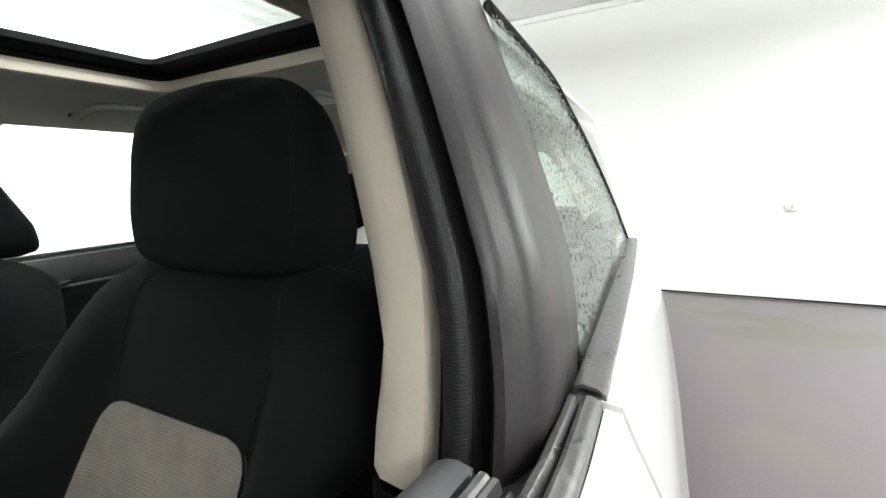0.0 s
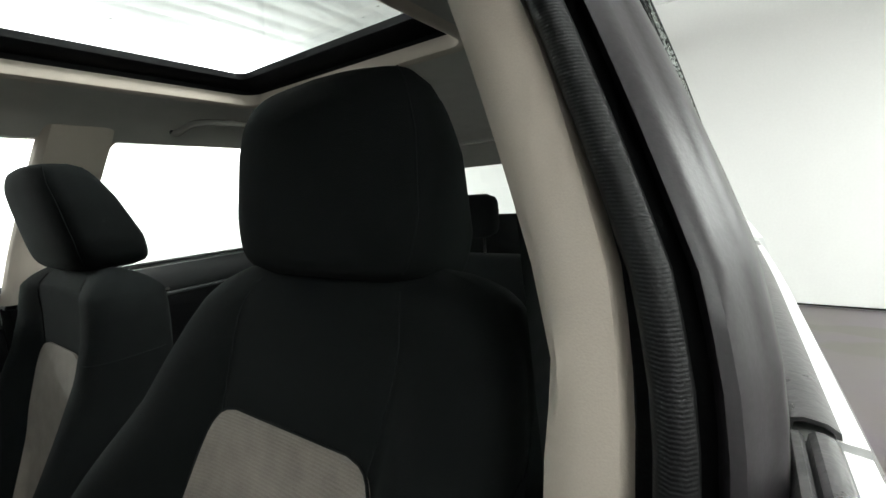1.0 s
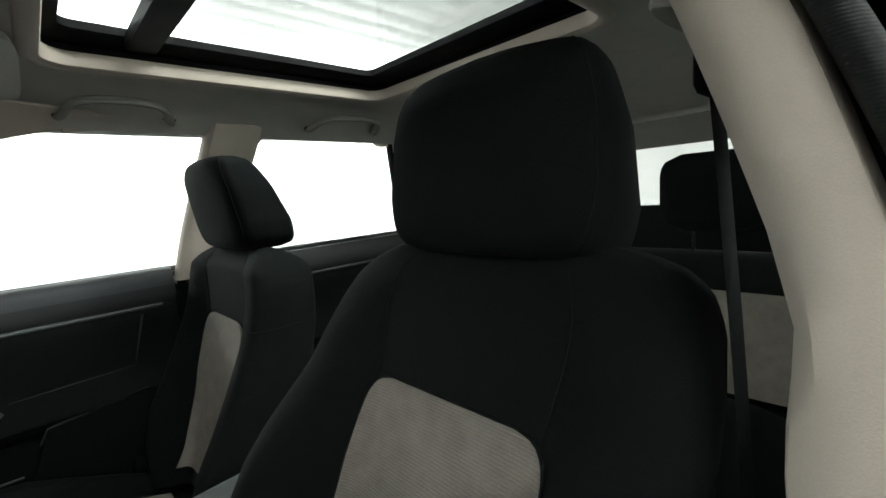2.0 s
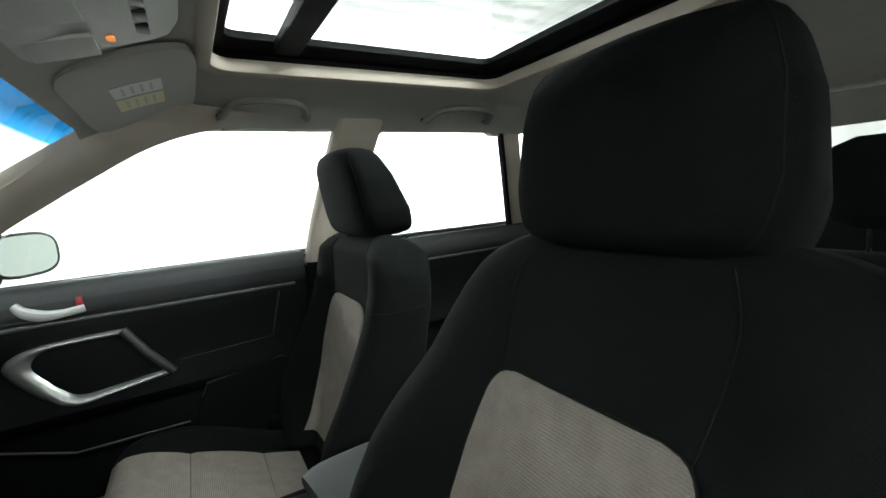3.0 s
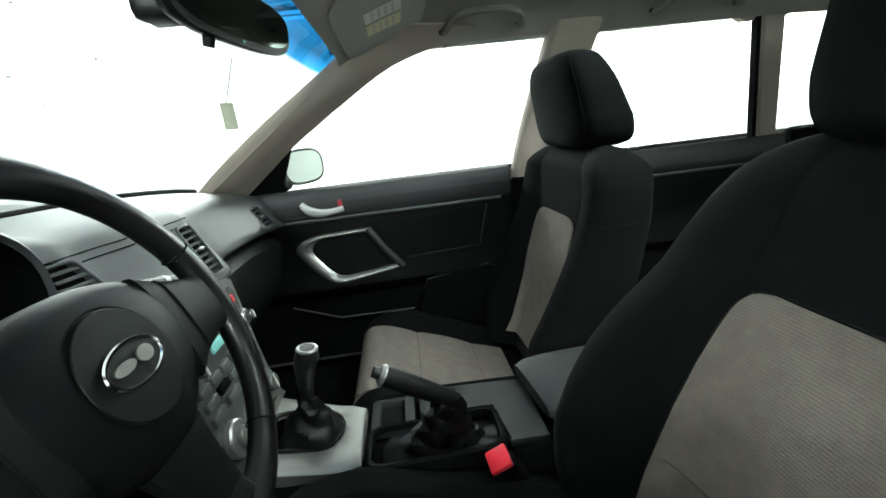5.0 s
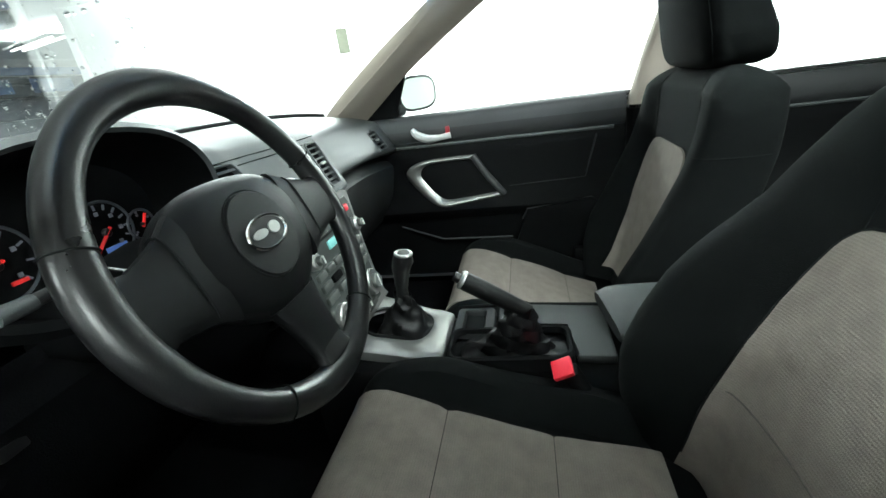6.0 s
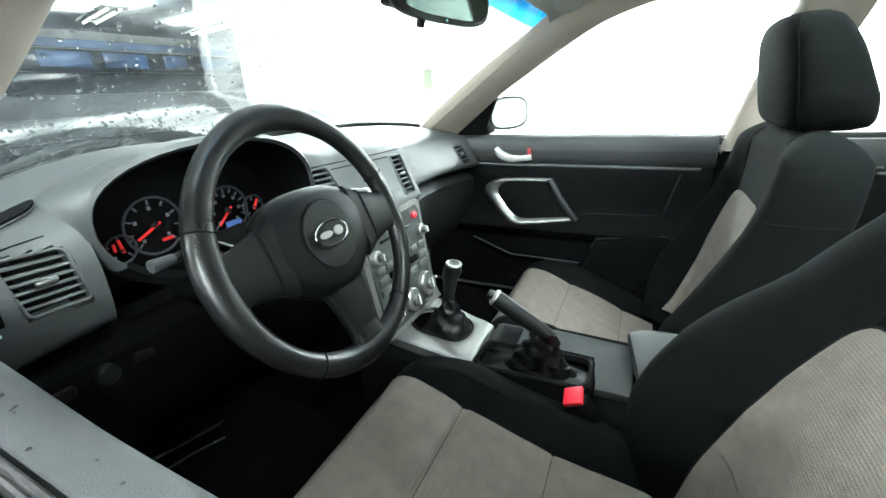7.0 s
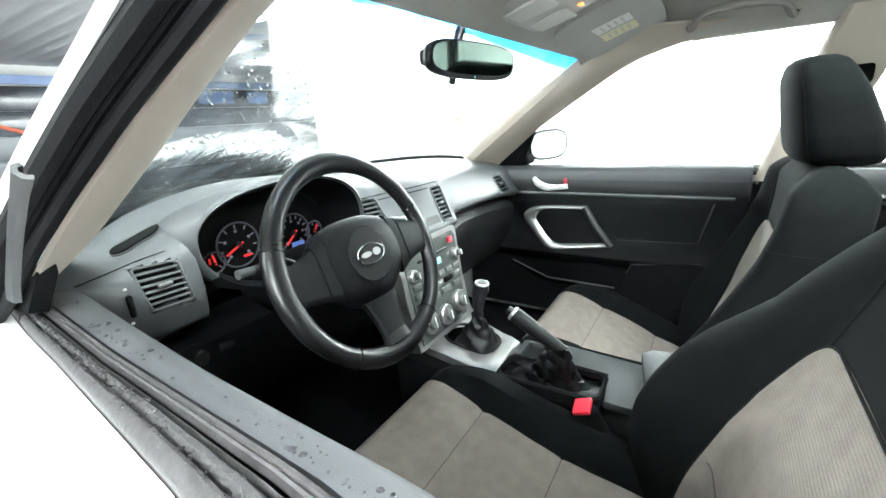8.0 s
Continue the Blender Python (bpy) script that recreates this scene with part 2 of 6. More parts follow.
def floor_material():
    m = mat("purple grey painted concrete", (0.078, 0.063, 0.073), 0.36, var=0.18, scale=1.2, bump=0.3, bscale=90)
    nt = m.node_tree
    b = nt.nodes["Principled BSDF"]
    tc = nt.nodes.new("ShaderNodeTexCoord")
    n = nt.nodes.new("ShaderNodeTexNoise")
    n.inputs["Scale"].default_value, n.inputs["Detail"].default_value = 0.9, 8
    nt.links.new(tc.outputs["Object"], n.inputs["Vector"])
    r = nt.nodes.new("ShaderNodeValToRGB")
    r.color_ramp.elements[0].position, r.color_ramp.elements[1].position = 0.50, 0.60
    nt.links.new(n.outputs["Fac"], r.inputs[0])
    mx = nt.nodes.new("ShaderNodeMix")
    mx.data_type = "RGBA"
    nt.links.new(r.outputs[0], mx.inputs["Factor"])
    nt.links.new(b.inputs["Base Color"].links[0].from_socket, mx.inputs["A"])
    mx.inputs["B"].default_value = (0.082, 0.070, 0.064, 1)
    # one dried puddle near the back wall: a long soft blot with an uneven rim
    last = mx.outputs["Result"]
    for (px, py), (sx, sy), turn in (((-1.80, -3.22), (1.6, 5.2), 8), ((-1.58, -3.52), (2.6, 7.5), -4)):
        warp = nt.nodes.new("ShaderNodeTexNoise")
        warp.inputs["Scale"].default_value, warp.inputs["Detail"].default_value = 3.2, 6
        nt.links.new(tc.outputs["Object"], warp.inputs["Vector"])
        place = nt.nodes.new("ShaderNodeMapping")
        place.vector_type = "TEXTURE"
        place.inputs["Location"].default_value = (px, py, 0)
        place.inputs["Rotation"].default_value = (0, 0, radians(turn))
        place.inputs["Scale"].default_value = (1 / sx, 1 / sy, 1)
        nt.links.new(tc.outputs["Object"], place.inputs["Vector"])
        far = nt.nodes.new("ShaderNodeVectorMath")
        far.operation = "LENGTH"
        nt.links.new(place.outputs[0], far.inputs[0])
        add = nt.nodes.new("ShaderNodeMath")
        add.operation = "MULTIPLY_ADD"
        add.inputs[1].default_value = 1.9
        nt.links.new(warp.outputs["Fac"], add.inputs[0])
        nt.links.new(far.outputs["Value"], add.inputs[2])
        edge = nt.nodes.new("ShaderNodeMapRange")
        edge.inputs["From Min"].default_value, edge.inputs["From Max"].default_value = 1.75, 1.95
        edge.inputs["To Min"].default_value, edge.inputs["To Max"].default_value = 0.9, 0.0
        nt.links.new(add.outputs[0], edge.inputs["Value"])
        blot = nt.nodes.new("ShaderNodeMix")
        blot.data_type = "RGBA"
        nt.links.new(edge.outputs[0], blot.inputs["Factor"])
        nt.links.new(last, blot.inputs["A"])
        blot.inputs["B"].default_value = (0.060, 0.054, 0.040, 1)
        last = blot.outputs["Result"]
    nt.links.new(last, b.inputs["Base Color"])
    return m


CONCRETE = floor_material()
DARKFLOOR = mat("dark floor sheet", (0.02, 0.022, 0.026), 0.5, spec=0.2, var=0.5, scale=2.0, bump=0.4, bscale=50)


# ---- mesh helpers ----
def thing(name, loc, label, category, group="", kind=""):
    ob = new(name)
    ob.empty_display_size = 0.05
    ob.matrix_basis = Matrix.Translation(loc)
    return tagged(ob, label, category, group, kind)


def part(name, bm, material, parent=None, label=""):
    """Links a bmesh, in world metres, as one mesh object under a thing or a part."""
    if len(bm.faces) < 60000:
        bmesh.ops.recalc_face_normals(bm, faces=bm.faces)
    me = bpy.data.meshes.new(name)
    bm.to_mesh(me)
    bm.free()
    for p in me.polygons:
        p.use_smooth = True
    me.set_sharp_from_angle(angle=radians(38))
    me.materials.append(material)
    ob = new(name, me)
    if parent is not None:
        ob.parent = parent
        if parent.type == "EMPTY":
            ob.matrix_parent_inverse = parent.matrix_basis.inverted()
    return tagged(ob, label)


def grid(bm, rows, closed=False):
    vs = [[bm.verts.new(p) for p in r] for r in rows]
    for i in range(len(vs) - 1):
        n = len(vs[i])
        for j in range(n if closed else n - 1):
            bm.faces.new((vs[i][j], vs[i][(j + 1) % n], vs[i + 1][(j + 1) % n], vs[i + 1][j]))
    return vs


def loft(rings, cap=True, bm=None):
    bm = bm or bmesh.new()
    vs = grid(bm, rings, True)
    if cap:
        for r in (vs[0], vs[-1]):
            bm.faces.new(r)
    return bm


def sheet(rows, thick, closed=False):
    bm = bmesh.new()
    grid(bm, rows, closed)
    bmesh.ops.recalc_face_normals(bm, faces=bm.faces)
    bmesh.ops.solidify(bm, geom=bm.faces[:], thickness=thick)
    return bm


def superring(n, e):
    out = []
    for i in range(n):
        a = 2 * math.pi * i / n
        c, s = math.cos(a), math.sin(a)
        out.append((math.copysign(abs(c) ** (2 / e), c), math.copysign(abs(s) ** (2 / e), s)))
    return out


def box(c, size, bevel=0.003, seg=2, rot=None, bm=None):
    one = bmesh.new()
    bmesh.ops.create_cube(one, size=1)
    bmesh.ops.scale(one, vec=size, verts=one.verts)
    if bevel:
        bmesh.ops.bevel(one, geom=one.edges[:], offset=min(bevel, min(size) * 0.45), segments=seg, affect="EDGES", profile=0.5)
    m = Matrix.Translation(c) @ (rot.to_4x4() if rot is not None else Matrix())
    bmesh.ops.transform(one, matrix=m, verts=one.verts)
    if bm is None:
        return one
    me = bpy.data.meshes.new("tmp")
    one.to_mesh(me)
    one.free()
    bm.from_mesh(me)
    bpy.data.meshes.remove(me)
    return bm


def tube(path, r, n=10, closed=False, flat=1.0, bm=None, cap=True):
    """A round bar along a path; r may be one radius or one for each point."""
    pts = [Vector(p) for p in path]
    k = len(pts)
    rings, up = [], None
    for i in range(k):
        a = pts[(i - 1) % k] if closed or i else pts[0]
        b = pts[(i + 1) % k] if closed or i < k - 1 else pts[-1]
        d = (b - a).normalized()
        if up is None:
            up = d.orthogonal().normalized()
        up = (up - d * up.dot(d)).normalized()
        side = d.cross(up)
        rad = r[i] if isinstance(r, (list, tuple)) else r
        rings.append([pts[i] + rad * (math.cos(2 * math.pi * j / n) * up + flat * math.sin(2 * math.pi * j / n) * side) for j in range(n)])
    if closed:
        rings.append(rings[0])
    bm = loft(rings, cap and not closed, bm)
    if closed:
        bmesh.ops.remove_doubles(bm, verts=bm.verts, dist=1e-6)
    return bm


def smooth_path(pts, steps=6, closed=False):
    p = [Vector(q) for q in pts]
    n, out = len(p), []
    for i in range(n if closed else n - 1):
        if closed:
            a, b, c, d = p[i - 1], p[i], p[(i + 1) % n], p[(i + 2) % n]
        else:
            a, b, c, d = p[max(i - 1, 0)], p[i], p[i + 1], p[min(i + 2, n - 1)]
        for j in range(steps):
            t = j / steps
            out.append(0.5 * (2 * b + (c - a) * t + (2 * a - 5 * b + 4 * c - d) * t * t + (3 * b - a - 3 * c + d) * t ** 3))
    if not closed:
        out.append(p[-1])
    return out


def disc(c, r, normal, thick, n=28, bevel=0.2):
    z = Vector(normal).normalized()
    u = z.orthogonal().normalized()
    v = z.cross(u)
    c = Vector(c)
    rings = []
    for h, k in ((0, 1), (thick * (1 - bevel), 1), (thick, 1 - bevel * thick / r)):
        rings.append([c + z * h + r * k * (math.cos(2 * math.pi * i / n) * u + math.sin(2 * math.pi * i / n) * v) for i in range(n)])
    return loft(rings)


def plate(outline, normal, thick):
    """A flat plate with the outline's shape, thickened along the normal."""
    bm = bmesh.new()
    nv = Vector(normal).normalized() * thick
    a = [bm.verts.new(p) for p in outline]
    b = [bm.verts.new(Vector(p) + nv) for p in outline]
    bm.faces.new(a)
    bm.faces.new(b)
    for i in range(len(a)):
        j = (i + 1) % len(a)
        bm.faces.new((a[i], a[j], b[j], b[i]))
    return bm


def rrect(x0, x1, y0, y1, r, n=5):
    out = []
    for cx, cy, a0 in ((x1 - r, y1 - r, 0), (x0 + r, y1 - r, 90), (x0 + r, y0 + r, 180), (x1 - r, y0 + r, 270)):
        for i in range(n + 1):
            a = radians(a0 + 90 * i / n)
            out.append((cx + r * math.cos(a), cy + r * math.sin(a)))
    return out


def lerp(a, b, t):
    return a + (b - a) * t


def table(x, rows):
    """Straight-line reading of a small table of (x, value)."""
    for (x0, v0), (x1, v1) in zip(rows, rows[1:]):
        if x <= x1:
            return lerp(v0, v1, max(0, (x - x0) / (x1 - x0)))
    return rows[-1][1]


# ---- garage ----
ROOM_X0, ROOM_X1, ROOM_Y0, ROOM_Y1, ROOM_H = -4.6, 4.95, -4.1, 11.0, 2.6
part("floor", box((2.2, 3.45, -0.1), (14.0, 15.5, 0.2), 0), CONCRETE)
tagged(bpy.data.objects["floor"], "purple grey painted concrete garage floor with faint stains", "floor", kind="structure")
for nm, c, size in (("wall_back", (0.2, ROOM_Y0 - 0.1, 1.4), (9.9, 0.2, 2.8)), ("wall_right", (ROOM_X1 + 0.1, 1.12, 1.4), (0.2, 10.44, 2.8)),
                    ("wall_left", (ROOM_X0 - 0.1, 3.45, 1.4), (0.2, 15.1, 2.8)), ("wall_side_bay", (7.1, 6.24, 1.4), (4.1, 0.2, 2.8)), ("wall_far_right", (9.1, 8.7, 1.4), (0.2, 4.7, 2.8))):
    tagged(part(nm, box(c, size, 0), WALLPAINT), "bright white painted garage wall", "wall", kind="structure")
tagged(part("wall_front", box((2.2, 11.12, 1.4), (14.0, 0.2, 2.8), 0), WALLPAINT), "pale far wall behind the dark shop doors", "wall", kind="structure")
rows = []
for y in (-4.2, 11.1):
    row = []
    for i in range(346):
        x = -4.7 + i * 0.04
        k = i % 6
        row.append((x, y, ROOM_H + (0.007 if k in (2, 3) else 0.0)))
    rows.append(row)
tagged(part("ceiling", sheet(rows, 0.02), CEILPAINT), "pale grey corrugated metal ceiling", "ceiling", kind="structure")
tagged(part("trim", box((0.17, ROOM_Y0 + 0.015, ROOM_H - 0.05), (9.4, 0.03, 0.05), 0.004), CEILPAINT), "pale trim strip under the ceiling", "trim", kind="structure")
# dark sheet added over the concrete to keep the floor ahead from looking pale
tagged(part("floor_far_bay", box((2.2, 6.9, 0.004), (14.0, 8.6, 0.008), 0), DARKFLOOR), "thin dark sheet over the floor ahead of the car", "floor", kind="structure")
bm = box((0.17, ROOM_Y0 + 0.006, 0.013), (9.4, 0.012, 0.014), 0.003)
tagged(part("baseboard", bm, RUBBER), "thin dark strip at the wall foot", "baseboard", kind="structure")

gate = thing("shop_door", (2.2, 10.95, 0), "wide dark sectional shop door with blue panes and a pale top rail", "door", kind="structure")
GREYPANEL = mat("grey door panel", (0.10, 0.11, 0.12), 0.4, var=0.5, scale=1.2)
BLUEPANE = mat("blue door pane", (0.10, 0.17, 0.36), 0.2, var=0.45, scale=1.5)
for k in range(5):
    part("panel", box((2.2, 10.96, 0.24 + 0.44 * k), (13.4, 0.06, 0.43), 0.012), GREYPANEL if k in (1, 2) else DARKDOOR, gate)
for k in range(6, 11):
    part("pane", box((-3.7 + 1.18 * k, 10.92, 2.02), (0.95 if k % 3 else 0.6, 0.03, 0.30), 0.02), BLUEPANE, gate, "blue glass pane")
part("rail", box((2.2, 10.92, 2.32), (13.4, 0.10, 0.16), 0.012), BLUEBAND, gate, "pale blue metal rail")
part("strap", tube([(0.3, 10.9, 1.95), (1.5, 10.9, 1.55), (2.4, 10.9, 1.2)], 0.035, 6), ORANGE, gate, "orange diagonal strap")
post = thing("wall_post", (ROOM_X1 + 0.02, 6.42, 0), "pale steel post at the end of the white wall", "post", kind="structure")
part("shaft", box((ROOM_X1 + 0.04, 6.43, 1.3), (0.16, 0.14, 2.6), 0.015), CEILPAINT, post)
part("base_plate", box((ROOM_X1 + 0.04, 6.43, 0.012), (0.26, 0.24, 0.024), 0.004), CEILPAINT, post)

outlet = thing("wall_outlet", (-1.83, ROOM_Y0, 0.78), "small white socket plate on the white wall", "outlet")
part("cover", box((-1.83, ROOM_Y0 + 0.012, 0.78), (0.075, 0.022, 0.085), 0.006), WHITEPL, outlet)
part("slot", box((-1.83, ROOM_Y0 + 0.024, 0.78), (0.02, 0.006, 0.03), 0.002), VISOR, outlet)

fixture = thing("ceiling_light", (LAMP_SPOTS[0][0], LAMP_SPOTS[0][1], ROOM_H), "twin fluorescent tube light hanging under the ceiling", "lamp", "garage tube lights")
fx, fy = LAMP_SPOTS[0][:2]
fz = ROOM_H - HANG
part("housing", box((fx, fy, fz), (0.34, 1.6, 0.04), 0.01), WHITEPL, fixture)
for dy in (-0.6, 0.6):
    part("hanger", tube([(fx, fy + dy, fz), (fx, fy + dy, ROOM_H)], 0.006, 6), SILVER, fixture)
for dx in (-0.08, 0.08):
    part("tube", tube([(fx + dx, fy - 0.74, fz - 0.03), (fx + dx, fy + 0.74, fz - 0.03)], 0.016, 10), TUBE, fixture, "lit white tube")
# the last copy only houses the added fill light over the sunroof
for lx, ly, _ in LAMP_SPOTS[1:]:
    copy_thing(fixture, Matrix.Translation((lx, ly, ROOM_H)))
for lx, ly in FAR_SPOTS:
    copy_thing(fixture, pose(lx, ly, ROOM_H + HANG - 0.17, 0, 0, -16))


# ---- car body ----
def xl(z):
    """Inner face of the side glass, from the middle of the car."""
    return 0.709 - 0.329 * (z - 0.94)


def yb(z):
    """Front edge of the middle pillar."""
    return -0.085 - 0.26 * (z - 0.94)


def xp(z):
    """Middle line of the middle pillar's face, from the middle of the car."""
    return table(z, [(0.60, 0.699), (0.90, 0.696), (0.96, 0.694), (1.0, 0.690), (1.05, 0.679), (1.1, 0.660), (1.15, 0.640), (1.2, 0.619), (1.25, 0.597), (1.33, 0.560)])


def taper(y):
    return 1.0 - 0.035 * max(0.0, -y - 0.6) ** 1.5


def flare(y):
    """How far the belt line swells outward towards the middle pillar."""
    k = min(1.0, max(0.0, (0.34 - y) / 0.42))
    return 0.038 * k * k * (3 - 2 * k)


# lines along the driver's door top, which bows outward to the rear: inner edge, ridge of the inner seal, window slot, painted edge
SILL = {
    0.680: [(-0.06, 0.728), (0.05, 0.707), (0.15, 0.693), (0.26, 0.690), (0.40, 0.684), (0.50, 0.676), (0.60, 0.668), (0.70, 0.659), (0.85, 0.645)],
    0.730: [(-0.10, 0.768), (-0.06, 0.765), (0.05, 0.752), (0.15, 0.737), (0.22, 0.729), (0.36, 0.7245), (0.52, 0.719), (0.67, 0.709), (0.84, 0.697)],
    0.749: [(-0.06, 0.785), (0.05, 0.769), (0.15, 0.752), (0.23, 0.741), (0.37, 0.735), (0.51, 0.730), (0.67, 0.719), (0.84, 0.707)],
    0.758: [(-0.20, 0.799), (-0.07, 0.796), (0.05, 0.777), (0.15, 0.760), (0.24, 0.748), (0.38, 0.740), (0.52, 0.735), (0.70, 0.724), (0.85, 0.712)],
    0.797: [(-0.20, 0.828), (-0.07, 0.826), (0.05, 0.813), (0.15, 0.795), (0.30, 0.773), (0.41, 0.764), (0.58, 0.750), (0.70, 0.742), (0.85, 0.727)],
}


def sill_x(x, y):
    """Where a line of the door top, named by its place on the passenger's side, runs on the driver's side."""
    rows = [(k, table(y, v)) for k, v in sorted(SILL.items())]
    return table(x, rows) + max(0.0, x - 0.797)


def zroof(x, y):
    z = 1.388 - 0.058 * (abs(x) / 0.585) ** 6
    if y > 0.14:
        z -= 0.082 * ((y - 0.14) / 0.27) ** 1.6
    if y < -0.9:
        z -= 0.07 * ((-0.9 - y) / 0.9) ** 1.5
    return z


car = thing("car", (0, 0, 0), "white estate car with its driver's window rolled down, wet from rain", "car")

# roof with its opening
HOLE = rrect(-0.355, 0.355, -0.60, 0.155, 0.05, 6)
OUTER = []
for x, y in HOLE:
    fx = x / 0.355
    fy = (y + 0.2225) / 0.3775
    k = 1.0 / max(abs(fx), abs(fy))
    OUTER.append((fx * k * 0.585, lerp(-1.75, 0.41, (fy * k + 1) / 2)))


def roof_rings(steps, lift=0.0, grow=1.0):
    rings = []
    for s in range(steps + 1):
        t = s / steps
        rings.append([(lerp(hx, ox * grow, t), lerp(hy, oy * grow, t), zroof(lerp(hx, ox, t), lerp(hy, oy, t)) + lift) for (hx, hy), (ox, oy) in zip(HOLE, OUTER)])
    return rings


part("headliner", sheet(roof_rings(26), 0.006, True), HEADLINER, car, "grey beige woven roof lining with a large sunroof opening")
part("roof", sheet(roof_rings(20, 0.06, 1.06), 0.01, True), PAINT, car, "white painted roof panel")
lip = []
for grow, drop in ((0.026, -0.001), (0.022, 0.005), (0.014, 0.010), (0.004, 0.011), (-0.003, 0.007), (-0.006, -0.002), (-0.007, -0.016)):
    lip.append([(x, y, zroof(x, y) - drop) for x, y in rrect(-0.355 - grow, 0.355 + grow, -0.60 - grow, 0.155 + grow, 0.052 + grow, 8)])
part("opening_trim", sheet(lip, 0.003, True), BEIGE, car, "pale beige lip round the sunroof opening")
frame_rings = []
for (x0, x1, y0, y1, r), z in (((-0.352, 0.352, -0.597, 0.152, 0.05), 1.392), ((-0.35, 0.35, -0.595, 0.15, 0.045), 1.415), ((-0.315, 0.315, -0.55, 0.13, 0.03), 1.42), ((-0.305, 0.305, -0.54, 0.12, 0.025), 1.43), ((-0.305, 0.305, -0.54, 0.12, 0.025), 1.445)):
    frame_rings.append([(x, y, z) for x, y in rrect(x0, x1, y0, y1, r, 6)])
bm = bmesh.new()
grid(bm, frame_rings, True)
sun = part("sunroof_frame", bm, RUBBER, car, "black sunroof frame")
part("cross_bar", box((0, -0.005, 1.425), (0.66, 0.055, 0.03), 0.008), RUBBER, sun)
pane = part("sunroof_glass", box((0, -0.21, 1.449), (0.63, 0.70, 0.005), 0.001, 1), CLEAR, sun, "wet sunroof glass")
pane.visible_shadow = False

# window openings of one side: top edge of the front window, from the mirror corner to the middle pillar
WIN = [(0.714, 0.79, 0.928), (0.686, 0.678, 1.010), (0.664, 0.588, 1.077), (0.650, 0.512, 1.124), (0.634, 0.430, 1.173), (0.608, 0.275, 1.257), (0.594, 0.119, 1.299), (0.588, -0.03, 1.319), (0.586, -0.125, 1.323)]
SCR = [(0.665, 0.945, 0.925), (0.628, 0.862, 0.958), (0.604, 0.782, 1.008), (0.590, 0.722, 1.048), (0.562, 0.588, 1.138), (0.548, 0.482, 1.212), (0.540, 0.392, 1.288), (0.515, 0.37, 1.315), (0.47, 0.33, 1.34)]

